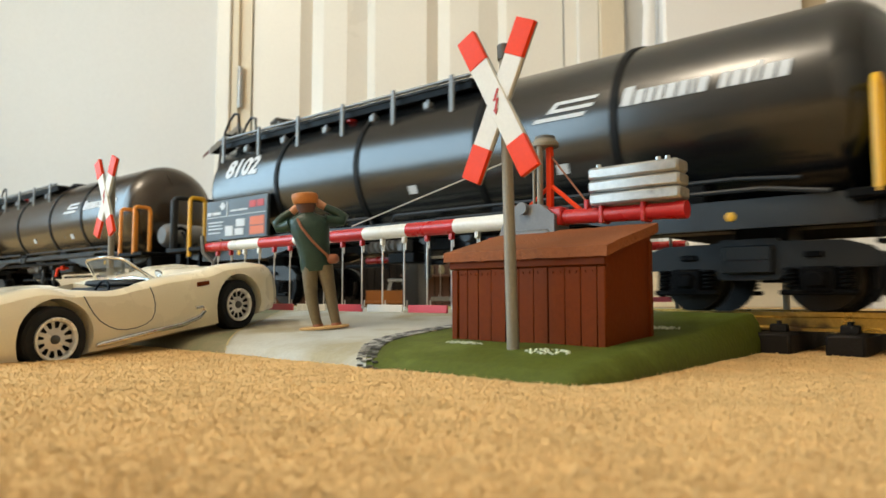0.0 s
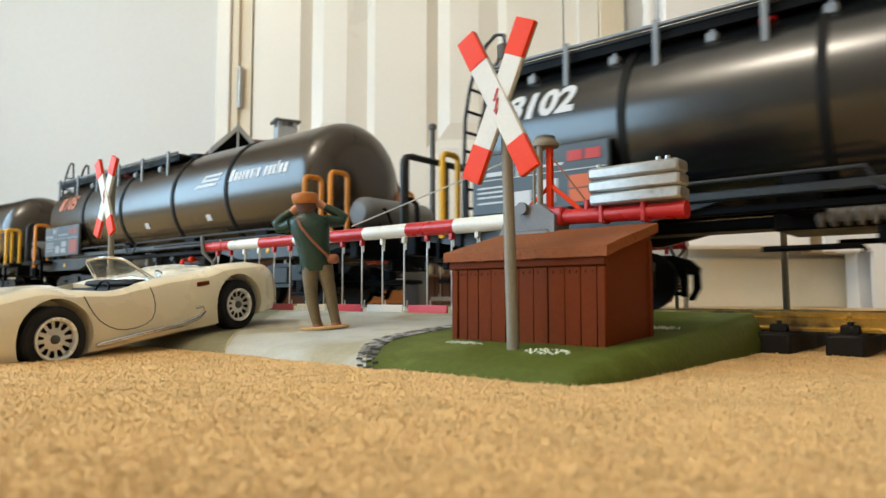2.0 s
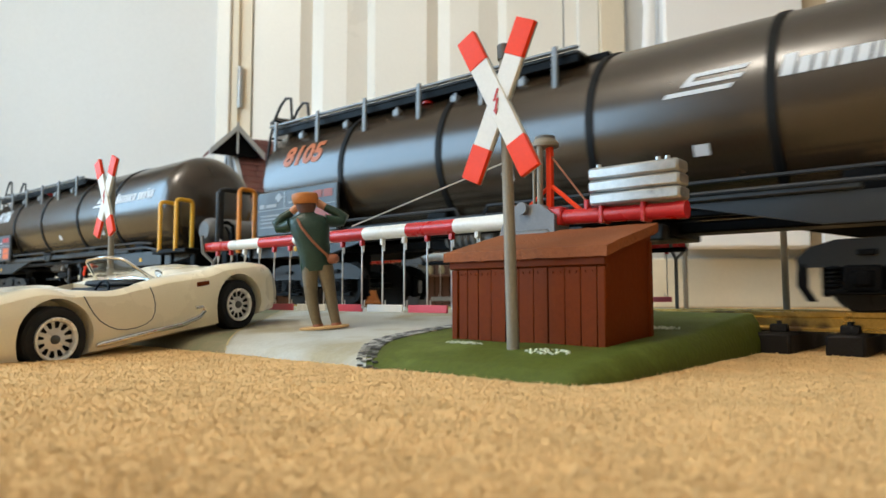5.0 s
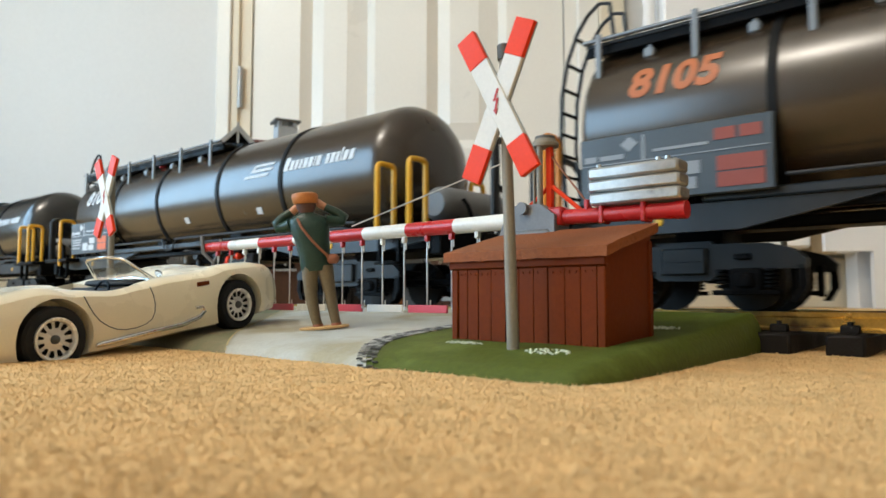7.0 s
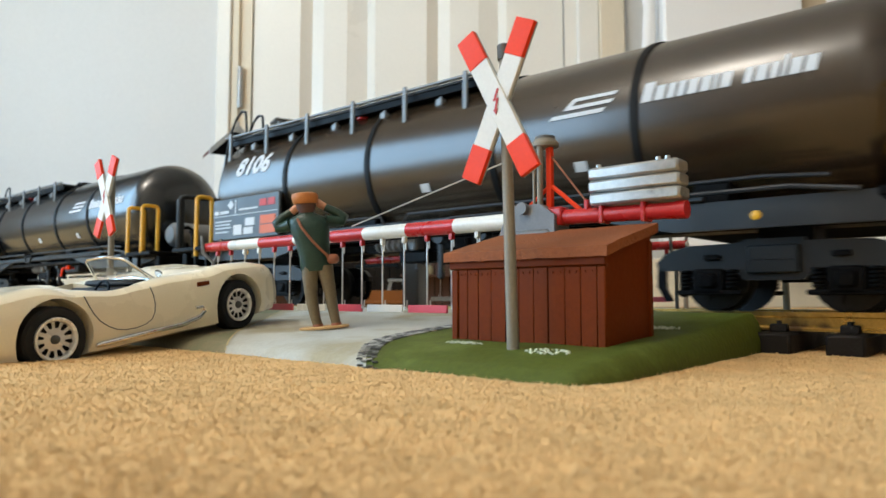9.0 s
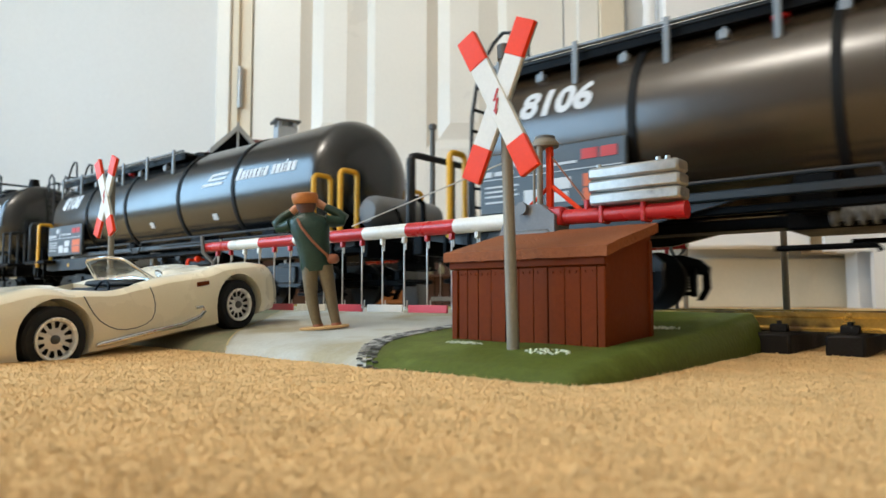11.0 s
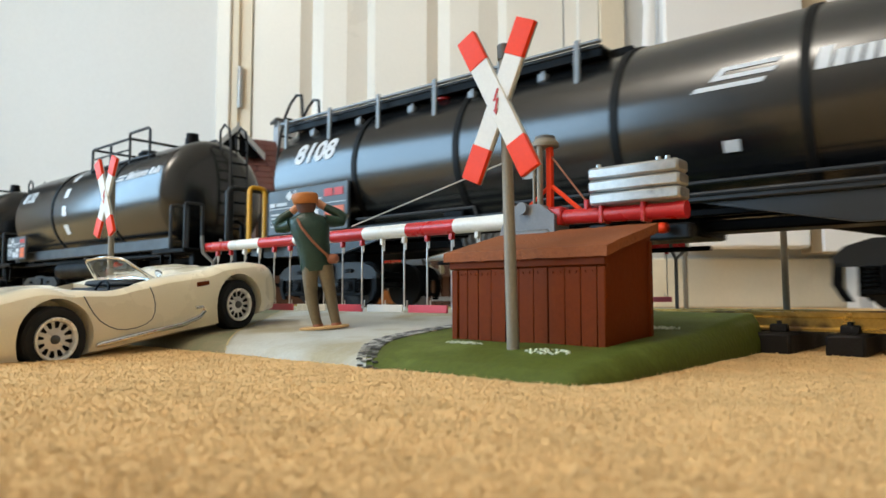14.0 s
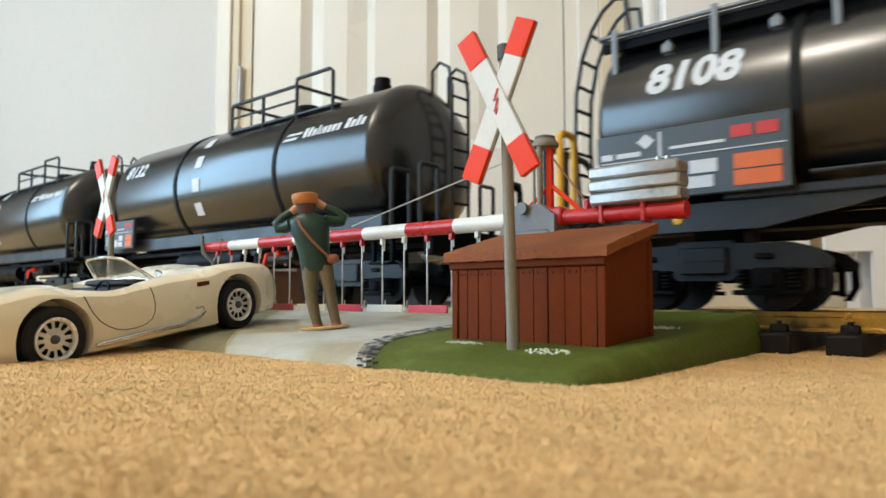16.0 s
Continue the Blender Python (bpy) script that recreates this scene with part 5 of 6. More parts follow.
def barrier():
    # local origin on the ground below the pivot; the boom runs along -x
    t = thing("level_crossing_barrier", "lowered red and white barrier with hanging skirt and counterweights", "barrier", pose(-0.149, 0.243, 0))
    z = 0.0585
    xs = [-0.2593, -0.2297, -0.1979, -0.1643, -0.1327, -0.1071, -0.0769, -0.0471, -0.0152]
    boom = part("boom", Shape().tube([(-0.2602, 0, z), (-0.0150, 0, z)], [0.0024, 0.0029], 14), BOOMWHITE, t, "white boom core")
    random.seed(3)
    for i in range(8):
        a, b = xs[i], xs[i + 1]
        ra, rb = 0.0030 + 0.0006 * (a + 0.263) / 0.25, 0.0030 + 0.0006 * (b + 0.263) / 0.25
        part("boom_band", Shape().tube([(a, 0, z), (b, 0, z)], [ra, rb], 18), BOOMRED if i % 2 == 0 else BOOMWHITE, boom, "red band" if i % 2 == 0 else "white band")
    # hanging wires with their lugs, and the bars below
    n = 15
    for i in range(n):
        x = -0.245 + 0.0150 * i
        band = next(k for k in range(8) if x <= xs[k + 1])
        m = BOOMRED if band % 2 == 0 else BOOMWHITE
        part("lug", Shape().box(x - 0.0012, x + 0.0012, -0.0012, 0.0012, z - 0.0062, z - 0.0028, 0.0004), m, t)
        h = Shape().tube([(x, 0, z - 0.005), (x, 0, 0.0225), (x + 0.0006, -0.0003, 0.0205), (x + 0.0016, -0.0003, 0.0205), (x + 0.0020, 0, 0.0225), (x + 0.0020, 0, 0.0245)], 0.00042, 6)
        h.tube([(x + 0.0012, 0, z - 0.006), (x + 0.0012, 0, z - 0.0095)], 0.0004, 6)
        part("hanging_wire", h, WIRE, t, "bare hanging wire")
    for k in range(8):
        a, b = -0.248 + 0.0285 * k, -0.248 + 0.0285 * k + 0.0245
        part("skirt_bar", Shape().box(a, b, -0.0007, 0.0007, 0.0185, 0.0222, 0.0003), PINK if k % 2 == 0 else BOOMWHITE, t, "red bar" if k % 2 == 0 else "white bar")
    # rest under the tip
    part("tip_rest", Shape().tube([(-0.252, 0.001, 0.010), (-0.252, 0.001, 0.0485), (-0.257, -0.0035, 0.0550), (-0.258, -0.004, 0.0660)], 0.0013, 8)
         .tube([(-0.252, 0.001, 0.0485), (-0.250, 0.0045, 0.0550), (-0.250, 0.005, 0.0640)], 0.0012, 8), GREYPLASTIC, t, "grey forked rest")
    # pivot housing, mast and bell
    part("pedestal", Shape().box(-0.014, 0.006, -0.007, 0.007, 0.008, 0.0535, 0.001), GREYPLASTIC, t, "grey pedestal")
    part("pivot_housing", Shape().prism([(-0.019, 0.0520), (0.008, 0.0520), (0.008, 0.0590), (0.001, 0.0640), (-0.011, 0.0640), (-0.017, 0.0565)], 0.012, Matrix.Translation((0, -0.006, 0))), GREYPLASTIC, t, "grey pivot housing")
    part("pivot_bolt", Shape().lathe([(0, 0.0012), (0, 0.0026), (0.0022, 0.0026), (0.0022, 0.0012)], 14, pose(-0.0065, -0.006, 0.0625, 0, 0, -90)), GREYPLASTIC, t)
    mast = part("mast", Shape().tube([(0, -0.0035, 0.0510), (0, -0.0035, 0.0895)], 0.0013, 10).tube([(-0.0022, -0.0045, 0.052), (-0.0022, -0.0045, 0.088)], 0.0006, 6), POSTGREY, t, "grey mast")
    bell = part("bell", Shape().lathe([(0.0878, 0.0012), (0.0884, 0.0056), (0.0898, 0.0058), (0.0908, 0.0050), (0.0918, 0.0042)], 20, pose(0.0005, 0, 0, 0, -90, 0)), POSTGREY, t, "grey bell")
    part("bell_top", Shape().lathe([(0.0917, 0.0044), (0.0928, 0.0042), (0.0934, 0.0022)], 20, pose(0.0005, 0, 0, 0, -90, 0)), POSTDARK, bell, "dark bell top")
    part("red_post", Shape().box(0.0012, 0.0038, -0.001, 0.0016, 0.058, 0.0885, 0.0004), SIGNRED, t, "red upright")
    part("brace", Shape().tube([(0.002, 0, 0.0715), (-0.0095, 0, 0.0625)], 0.0008, 6), SIGNRED, t, "red brace")
    part("brace", Shape().tube([(0.004, 0, 0.0715), (0.0165, 0, 0.0610)], 0.0010, 6), SIGNRED, t, "red brace")
    # counterweight arm
    arm = part("counterweight_arm", Shape().tube([(0.003, 0, 0.0585), (0.0585, 0, 0.0575)], 0.0031, 16).tube([(0.0555, 0, 0.05755), (0.0595, 0, 0.0575)], 0.0034, 16)
               .box(0.003, 0.010, -0.004, 0.004, 0.0550, 0.0625, 0.0008).box(0.0190, 0.0210, -0.002, 0.002, 0.060, 0.0645, 0.0005).box(0.0430, 0.0450, -0.0036, 0.0036, 0.0540, 0.0616, 0.0005).box(0.0260, 0.0280, -0.0036, 0.0036, 0.0545, 0.0616, 0.0005), BOOMRED, t, "red counterweight arm")
    for k in range(3):
        part("weight", Shape().box(0.0225 + 0.0004 * (k == 0), 0.0588 - 0.0002 * k, -0.0052, 0.0052, 0.0613 + 0.0050 * k, 0.0660 + 0.0050 * k, 0.0009), SILVER, t, "worn silver counterweight slab")
    for xx in (0.026, 0.050, 0.0535):
        part("weight_bolt", Shape().tube([(xx, -0.002, 0.0755), (xx, -0.002, 0.0775)], 0.0010, 8), SILVER, t)
    # the stay wire over the mast
    part("stay_wire", Shape().tube([(-0.118, 0, 0.0632), (-0.0005, 0, 0.0890)], 0.00034, 6), WIRE, t, "bare stay wire")
    part("stay_wire", Shape().tube([(0.0005, 0, 0.0880), (0.0200, 0, 0.0630)], 0.0004, 6), STRAP, t, "rusty stay wire")
    return t


near_barrier = barrier()
tagged(copy_thing(near_barrier, pose(-0.434, 0.471, 0.004, 0, 0, 180)), "lowered red and white barrier beyond the track")


def multi(name, pieces):
    """One mesh out of shapes with materials of their own."""
    me = bpy.data.meshes.new(name)
    v, f, idx, mats = [], [], [], []
    for s, m in pieces:
        n = len(v)
        if m not in mats:
            mats.append(m)
        v += s.v
        f += [tuple(n + i for i in q) for q in s.f]
        idx += [mats.index(m)] * len(s.f)
    me.from_pydata(v, [], f)
    me.polygons.foreach_set("material_index", idx)
    bm = bmesh.new()
    bm.from_mesh(me)
    bmesh.ops.recalc_face_normals(bm, faces=bm.faces)
    bm.to_mesh(me)
    bm.free()
    me.polygons.foreach_set("use_smooth", [True] * len(me.polygons))
    me.set_sharp_from_angle(angle=radians(50))
    for m in mats:
        me.materials.append(m)
    return me


def ring(cx, cy, z, rx, ry, n=18, wob=0.0, seed=0):
    return [(cx + rx * math.cos(2 * math.pi * k / n) * (1 + wob * math.sin(3 * k + seed)), cy + ry * math.sin(2 * math.pi * k / n), z) for k in range(n)]


def figurine():
    k = 0.001
    P = lambda rows: [[(x * k, y * k, z * k) for x, y, z in ring(*r)] for r in rows]
    base = Shape().loft(P([(1.2, 0, 0, 12.2, 7.5), (1.2, 0, 0.9, 12.2, 7.5), (1.2, 0, 1.2, 11.6, 7.0)]))
    legs = Shape()
    legs.loft(P([(-2.0, 0.2, 2.2, 2.4, 3.0), (-2.7, 0, 5, 2.5, 2.9), (-3.7, 0.2, 12, 2.9, 3.3), (-4.1, 0, 17, 3.1, 3.5), (-4.0, -0.2, 24, 3.7, 4.2), (-3.4, 0, 31, 4.4, 4.9)]))
    legs.loft(P([(7.0, 0.2, 2.2, 2.3, 3.0), (6.6, 0, 5, 2.4, 2.9), (5.7, 0.2, 12, 2.8, 3.3), (5.2, 0, 17, 3.0, 3.5), (4.2, -0.2, 24, 3.6, 4.2), (3.2, 0, 31, 4.4, 4.9)]))
    shoes = Shape()
    for x in (-2.0, 7.0):
        shoes.loft(P([(x, 1.2, 0.9, 2.7, 4.6), (x, 1.2, 2.0, 2.6, 4.4), (x, 0.4, 3.0, 2.0, 2.8)]))
    coat = Shape().loft(P([(-0.6, 0, 28.5, 7.4, 5.2, 18, 0.03, 1), (-0.6, 0, 31, 7.9, 5.6, 18, 0.03, 2), (-1.0, 0, 36, 7.5, 5.3, 18, 0.03, 0), (-1.7, 0, 43, 8.4, 5.5, 18, 0.03, 3), (-2.4, 0, 49, 9.6, 5.4), (-3.0, 0.4, 53, 10.3, 4.9), (-3.3, 0.6, 55.5, 8.2, 4.2), (-3.5, 0.8, 57.2, 4.2, 3.4), (-3.5, 0.8, 58.6, 3.4, 3.2)]))
    V = lambda p: tuple(c * k for c in p)
    coat.tube([V(p) for p in ((-11.5, 0.5, 52.5), (-15.0, 2.0, 51.2), (-18.2, 3.2, 51.4), (-19.2, 3.8, 53.2), (-16.0, 4.2, 56.2), (-11.5, 4.5, 58.8))], [V((3.2,))[0], 0.0029, 0.0027, 0.0026, 0.0024, 0.0021], 12)
    coat.tube([V(p) for p in ((5.2, 0.5, 53.2), (9.5, 2.0, 52.4), (13.2, 3.2, 52.6), (14.6, 3.8, 54.2), (11.0, 4.2, 57.0), (5.5, 4.5, 60.2))], [0.0032, 0.0029, 0.0027, 0.0026, 0.0024, 0.0020], 12)
    palm = Shape().tube([V(p) for p in ((-11.5, 4.5, 58.8), (-8.6, 4.8, 61.2), (-7.2, 5.2, 63.4))], [0.0018, 0.0020, 0.0013], 10).tube([V(p) for p in ((5.5, 4.5, 60.2), (2.8, 4.8, 62.0), (1.4, 5.2, 64.0))], [0.0018, 0.0020, 0.0013], 10)
    face = Shape().loft(P([(-3.5, 1.0, 57, 2.8, 3.0), (-3.5, 1.6, 59.5, 4.2, 4.2), (-3.5, 1.8, 62, 4.6, 4.5), (-3.5, 1.6, 64.5, 4.0, 4.0)]))
    hair = Shape().loft(P([(-3.5, 0.2, 57.6, 3.4, 3.2), (-3.5, 0.2, 60, 4.7, 4.2), (-3.5, 0.2, 63, 5.1, 4.6), (-3.5, 0.4, 64, 5.0, 4.6)]))
    cap = Shape().loft(P([(-3.6, 0.2, 62.0, 5.4, 5.1), (-3.7, 0.2, 62.4, 6.0, 5.6), (-3.8, 0.2, 64.5, 6.4, 6.0), (-3.9, 0.2, 65.8, 6.6, 6.2), (-3.9, 0.2, 67.0, 6.2, 5.8), (-3.9, 0.2, 67.6, 4.6, 4.2)]))
    strap = Shape().tube([V(p) for p in ((-7.8, -3.2, 54.6), (-6.0, -5.0, 50.5), (-2.0, -5.9, 44.5), (2.0, -5.6, 39.5), (6.2, -3.8, 34.8))], 0.0007, 6)
    bag = Shape().box(0.0048, 0.0108, -0.0045, 0.0025, 0.0315, 0.0362, 0.0014)
    x, y = -0.2541, 0.2132
    ob = new("figurine", multi("figurine", [(base, BASE), (legs, TROUSER), (shoes, STRAP), (coat, COAT), (palm, SKIN), (face, SKIN), (hair, HAIR), (cap, CAP), (strap, STRAP), (bag, STRAP)]))
    ob.matrix_basis = pose(x - 0.0005, y, plate_height(x, y) + 0.0004, 0, 0, TURN + 4) @ pose(0, 0, 0, 2, -4.5, 0) @ Matrix.Diagonal((0.97, 0.97, 0.965, 1))
    tagged(ob, "painted toy figurine in green jacket and orange cap", "figurine")


figurine()


# ---- the model car ----
def carved(shape, cutters, material, name):
    """Takes the cutters' volume out of a closed shape."""
    ob = new(name, shape.mesh(name, material, 40))
    cs = []
    for c in cutters:
        o = new("cutter", c.mesh("cutter", material))
        cs.append(o)
        mod = ob.modifiers.new("cut", "BOOLEAN")
        mod.operation, mod.object, mod.solver = "DIFFERENCE", o, "EXACT"
    bpy.context.view_layer.update()
    me = bpy.data.meshes.new_from_object(ob.evaluated_get(bpy.context.evaluated_depsgraph_get()))
    for o in [ob] + cs:
        bpy.data.objects.remove(o)
    me.polygons.foreach_set("use_smooth", [True] * len(me.polygons))
    me.set_sharp_from_angle(angle=radians(32))
    return me


def interp(x, pts):
    for (a, b), (c, d) in zip(pts, pts[1:]):
        if x <= c:
            u = max(0.0, (x - a) / (c - a))
            u = u * u * (3 - 2 * u)
            return b + (d - b) * u
    return pts[-1][1]


def sports_car():
    # local: x forward from the rear axle, z up from the axles' height
    rear, front = Vector((-0.2846, 0.1070, 0.0096)), Vector((-0.3040, 0.2004, 0.0222))
    d = front - rear
    yaw, up = math.degrees(math.atan2(d.y, d.x)), math.degrees(math.atan2(d.z, math.hypot(d.x, d.y)))
    wb = d.length
    half = 0.0345                     # from the middle to the wheels' outer face
    m = Matrix.Translation(rear) @ pose(0, 0, 0, 0, 0, yaw) @ pose(0, 0, 0, 0, -up, 0) @ pose(0, half, 0)
    t = thing("model_car", "cream open two-seat model sports car with wire wheels", "model car", m)
    fx = wb
    fender = [(-0.042, 0.004), (-0.036, 0.0130), (-0.022, 0.0185), (-0.004, 0.0208), (0.012, 0.0176), (0.030, 0.0158), (0.044, 0.0170), (0.060, 0.0184), (0.078, 0.0188), (fx - 0.004, 0.0212), (fx + 0.012, 0.0210), (fx + 0.025, 0.0192), (fx + 0.034, 0.0160), (fx + 0.0395, 0.0110), (fx + 0.0425, 0.0035)]
    middle = [(-0.042, 0.004), (-0.036, 0.0125), (-0.022, 0.0190), (-0.004, 0.0205), (0.012, 0.0200), (0.030, 0.0165), (0.044, 0.0162), (0.058, 0.0172), (0.078, 0.0205), (fx - 0.004, 0.0205), (fx + 0.012, 0.0188), (fx + 0.025, 0.0160), (fx + 0.034, 0.0125), (fx + 0.0425, 0.0035)]
    width = [(-0.042, 0.020), (-0.036, 0.0285), (-0.022, 0.0345), (0.0, 0.0365), (0.022, 0.0340), (0.040, 0.0325), (0.060, 0.0330), (0.080, 0.0355), (fx, 0.0362), (fx + 0.016, 0.0352), (fx + 0.028, 0.0318), (fx + 0.036, 0.0265), (fx + 0.0425, 0.0170)]
    bottom = [(-0.042, 0.000), (-0.034, -0.0060), (0.0, -0.0080), (0.020, -0.0092), (fx - 0.022, -0.0086), (fx, -0.0075), (fx + 0.028, -0.0070), (fx + 0.0425, -0.0030)]
    rings = []
    N = 64
    for i in range(N + 1):
        x = -0.042 + (fx + 0.0845) * i / N
        zf, zm, w, zb = interp(x, fender), interp(x, middle), interp(x, width), interp(x, bottom)
        zmid = zb + (zf - zb) * 0.42
        half_ring = [(0.0, zm), (0.30 * w, zm * 0.99), (0.55 * w, 0.5 * (zm + zf) - 0.0006), (0.72 * w, zf), (0.84 * w, zf * 0.965 + zmid * 0.035), (0.93 * w, zf * 0.82 + zmid * 0.18), (0.985 * w, zf * 0.5 + zmid * 0.5), (w, zmid), (0.985 * w, zmid * 0.5 + zb * 0.5), (0.94 * w, zb * 0.9 + zmid * 0.1), (0.86 * w, zb), (0.0, zb)]
        ringp = [(x, -y, z) for y, z in half_ring] + [(x, y, z) for y, z in half_ring[-2:0:-1]]
        rings.append(ringp)
    body = Shape().loft(rings)
    cut = []
    for x, r in ((0.0, 0.0156), (fx, 0.0156)):
        for y in (-0.045, 0.045):
            s = 1 if y > 0 else -1
            cut.append(Shape().lathe([(0, r), (0.0235, r)], 40, pose(x, y, 0.0002, 0, 0, -90 if s > 0 else 90)))
    cut.append(Shape().loft([[(x, y, z) for x, y in ((0.014, -0.024), (0.020, -0.027), (0.040, -0.027), (0.0465, -0.024), (0.050, -0.010), (0.050, 0.010), (0.0465, 0.024), (0.040, 0.027), (0.020, 0.027), (0.014, 0.024))] for z in (0.000, 0.04)]))
    part("body", carved(body, cut, CREAM, "body"), CREAM, t, "cream painted body")
    part("cockpit", Shape().box(0.0145, 0.0495, -0.0255, 0.0255, -0.004, 0.001, 0.0005), SEAT, t, "black cockpit floor")
    for y in (-0.012, 0.012):
        part("seat", Shape().box(0.016, 0.030, y - 0.009, y + 0.009, 0.000, 0.005, 0.002).box(0.0145, 0.0185, y - 0.009, y + 0.009, 0.004, 0.0100, 0.0015), SEAT, t, "black seat")
    part("dashboard", Shape().box(0.0445, 0.0505, -0.0245, 0.0245, 0.004, 0.0148, 0.001).box(0.0480, 0.0560, -0.0185, 0.0185, 0.0150, 0.0178, 0.0012), SEAT, t, "black dashboard")
    sw = Shape().tube([(0.0360 + 0.0020 * math.sin(a), -0.012 + 0.0048 * math.cos(a), 0.0140 + 0.0048 * math.sin(a)) for a in [k * 0.3927 for k in range(16)]], 0.0006, 6, True).tube([(0.0360, -0.012, 0.014), (0.047, -0.012, 0.011)], 0.0008, 6).box(0.0355, 0.0365, -0.0166, -0.0074, 0.0135, 0.0145)
    part("steering_wheel", sw, BLACK, t)
    # windscreen: a frame of bar round a clear sheet, raked back
    fr = [(0.0588, -0.0215, 0.0160), (0.0565, -0.0205, 0.0180), (0.0480, -0.0140, 0.0270), (0.0472, -0.0120, 0.0280), (0.0482, 0, 0.0289), (0.0472, 0.0120, 0.0280), (0.0480, 0.0140, 0.0270), (0.0565, 0.0205, 0.0180), (0.0588, 0.0215, 0.0160)]
    ws = part("windscreen_frame", Shape().tube(fr, 0.00075, 8).tube([(0.0588, -0.0215, 0.0162), (0.0618, 0, 0.0180), (0.0588, 0.0215, 0.0162)], 0.0008, 8), CHROME, t, "chrome windscreen frame")
    g = Shape()
    rows = []
    for k in range(9):
        u = -1 + k / 4
        y = 0.0200 * u
        rows.append([(0.0616 - 0.0028 * u * u, y * 1.05, 0.0178 - 0.0014 * u * u), (0.0482 - 0.0008 * u * u, y * 0.66, 0.0288 - 0.0010 * u * u)])
    g.loft(rows, cap=False, closed=False)
    pane = part("windscreen_pane", g, SCREEN, ws, "clear pane with a pale reflection put into its colour")
    pane.visible_shadow = False
    # wheels
    for x, r, name in ((0.0, 0.0129, "rear"), (fx, 0.0126, "front")):
        for s in (-1, 1):
            wh = part("wheel", Shape().lathe([(-0.0095, r - 0.0035), (-0.0095, r - 0.0012), (-0.0085, r), (-0.0012, r), (0, r - 0.001), (0.0002, r - 0.0035), (-0.0012, r - 0.0048), (-0.006, r - 0.0048)], 40), TYRE, t, "black rubber tyre", pose(x, s * half, 0, 0, 0, 90 * s))
            R = r - 0.0043
            rim = part("rim", Shape().lathe([(-0.006, R), (0.0004, R), (0.0006, R - 0.0004), (0.0000, R - 0.0012), (-0.0018, R - 0.0016), (-0.0018, R - 0.0022)], 40), RIM, wh, "silver wire rim")
            part("rim_dish", Shape().lathe([(-0.0026, R - 0.0005), (-0.0012, 0.0022), (-0.0012, 0.0005)], 32), RIM, rim, "silver dish")
            for k in range(12):
                part("rim_slot", Shape().prism([(-0.00035, R * 0.52), (0.00035, R * 0.52), (0.00085, R * 0.78), (0.0, R * 0.83), (-0.00085, R * 0.78)], 0.0016, pose(0, 0, 0, 30 * k + 15, 0, 0) @ Matrix.Translation((-0.0026, 0, 0)) @ pose(0, 0, 0, 0, 0, -90)), BLACK, rim, "dark slot")
            part("hub", Shape().lathe([(-0.004, 0.0020), (-0.0004, 0.0018), (0.0006, 0.0011), (0.0008, 0.0005)], 12), POSTDARK, rim, "dark hub nut")
    # trim
    y = -0.0345
    for s in (-1, 1):
        yy = s * 0.0338
        part("side_pipe", Shape().tube([(0.0165, yy, -0.0056), (0.0200, yy, -0.0054), (0.045, yy * 1.005, -0.0044), (0.060, yy * 1.01, -0.0042), (0.070, yy * 1.015, -0.0022), (0.0735, yy * 1.012, 0.0000), (0.0725, yy * 1.005, 0.0024), (0.0685, yy * 1.0, 0.0024)], [0.0008, 0.0012, 0.0011, 0.0012, 0.0012, 0.0011, 0.0010, 0.0009], 10), CHROME, t, "chrome side exhaust pipe")
        part("side_vent", Shape().box(0.0705, 0.0780, min(yy * 0.995, yy * 1.018), max(yy * 0.995, yy * 1.018), 0.0122, 0.0143, 0.0003), HUT, t, "dark side vent")
        door = [(0.0135, 0.0150), (0.0148, 0.0110), (0.0165, 0.0075), (0.0190, 0.0042), (0.0225, 0.0014), (0.0265, -0.0006), (0.0310, -0.0016), (0.0370, -0.0018), (0.0420, -0.0010), (0.0452, 0.0008), (0.0468, 0.0036), (0.0475, 0.0070), (0.0474, 0.0110), (0.0465, 0.0150)]
        pth = []
        for x, z in door:
            w, zf, zb = interp(x, width), interp(x, fender), interp(x, bottom)
            zmid = zb + (zf - zb) * 0.42
            u = abs(z - zmid) / ((zf - zmid) if z > zmid else (zmid - zb))
            pth.append((x, s * w * (1.0 - 0.065 * max(0, u) ** 2.2), z))
        part("door_seam", Shape().tube(pth, 0.00022, 6), POSTDARK, t, "dark door seam")
        part("headlamp", Shape().lathe([(0, 0.0034), (0.0016, 0.0034), (0.003, 0.002)], 16, pose(fx + 0.0355, s * 0.0190, 0.0095, 0, -12, 0)), CHROME, t, "chrome headlamp")
        part("tail_lamp", Shape().lathe([(0, 0.0014), (0.0016, 0.0012)], 12, pose(-0.036, s * 0.022, 0.0095, 0, 0, 180)), BOOMRED, t)
    part("grille", Shape().loft([[(fx + 0.0410 + 0.002 * k, 0.0085 * math.cos(a), 0.0005 + 0.0035 * math.sin(a)) for a in [j * math.pi / 8 for j in range(16)]] for k in (0, 1)]), BLACK, t, "black grille mouth")
    part("mirror", Shape().lathe([(0, 0.0006), (0, 0.0022), (0.0008, 0.0020)], 14, pose(0.0600, -0.0205, 0.0195, 0, -20, 0)).tube([(0.0600, -0.0205, 0.0160), (0.0602, -0.0205, 0.0190)], 0.0005, 6), CHROME, t, "chrome door mirror")
    part("filler_cap", Shape().lathe([(0, 0.0026), (0.0014, 0.0024)], 14, pose(-0.020, 0.0185, 0.0178, 0, -90, 0)), CHROME, t)


sports_car()


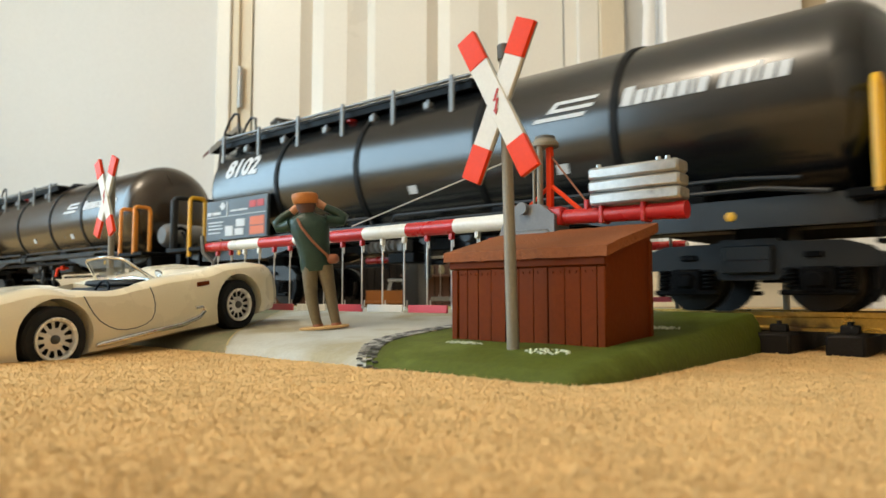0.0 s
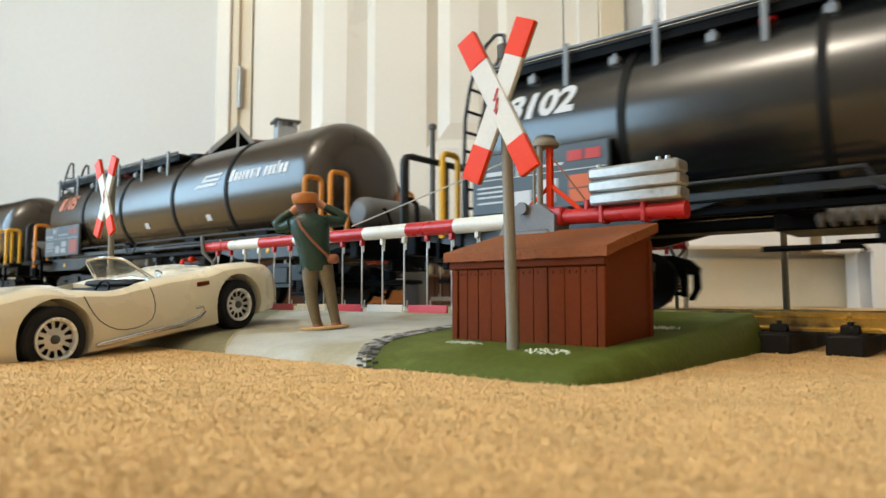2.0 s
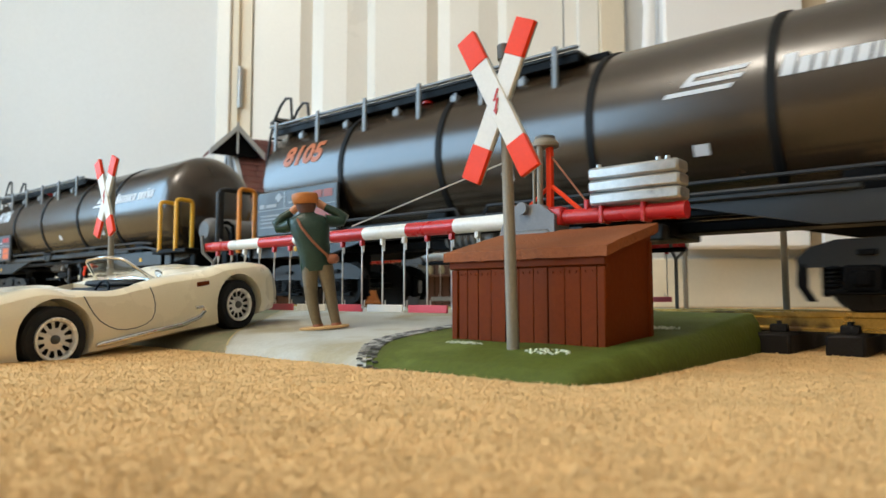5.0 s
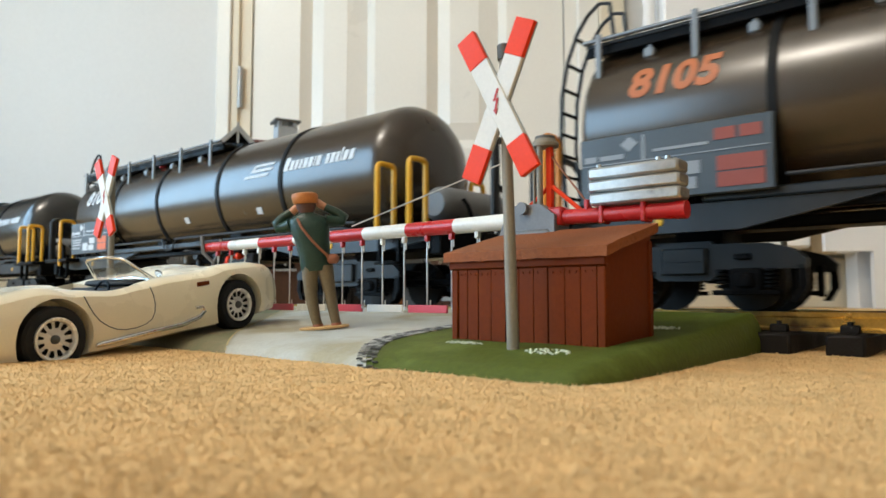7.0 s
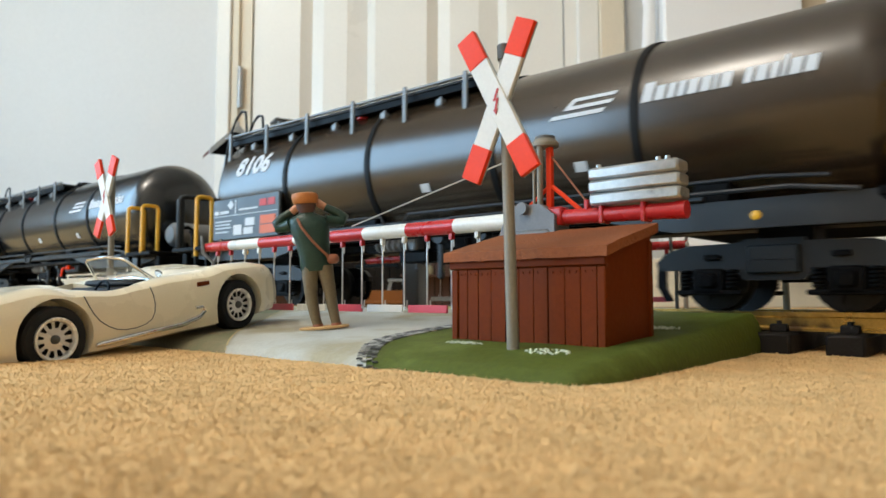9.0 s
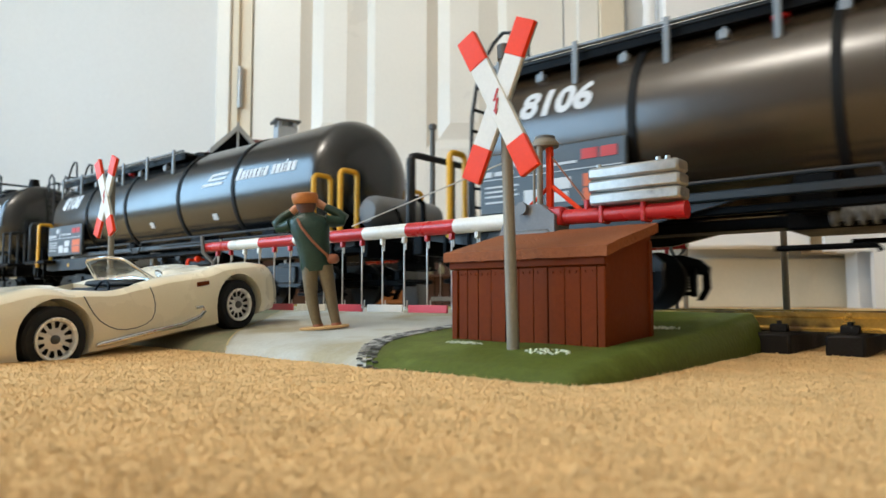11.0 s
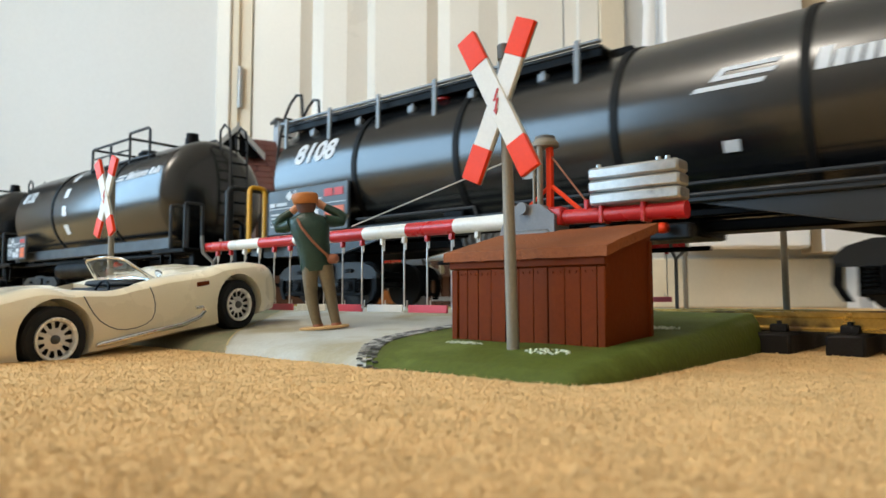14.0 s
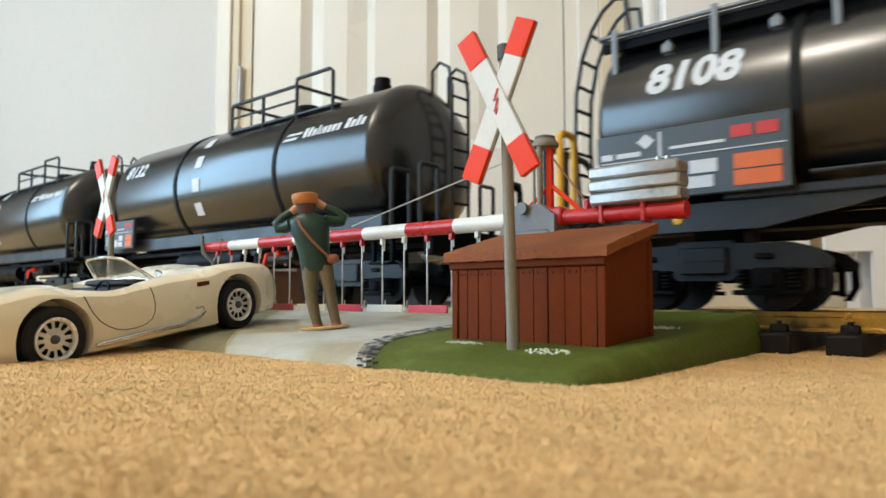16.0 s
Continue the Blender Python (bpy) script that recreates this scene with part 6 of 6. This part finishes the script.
def motions():
    # the train rolls from far on the one side to near on the other at an even pace
    for w in WAGONS:
        x = w.location.x
        walk(w, [(t, pose(x + SPEED * t + 0.001 * u, TRACK_Y, 0)) for t, u in UNEVEN])
    turn = math.degrees(SPEED / 0.0154)
    for a in WHEELSETS:
        l = a.location.copy()
        walk(a, [(k * 16 / 108, pose(l.x, l.y, l.z, 0, turn * k * 16 / 108, 0)) for k in range(109)])


motions()
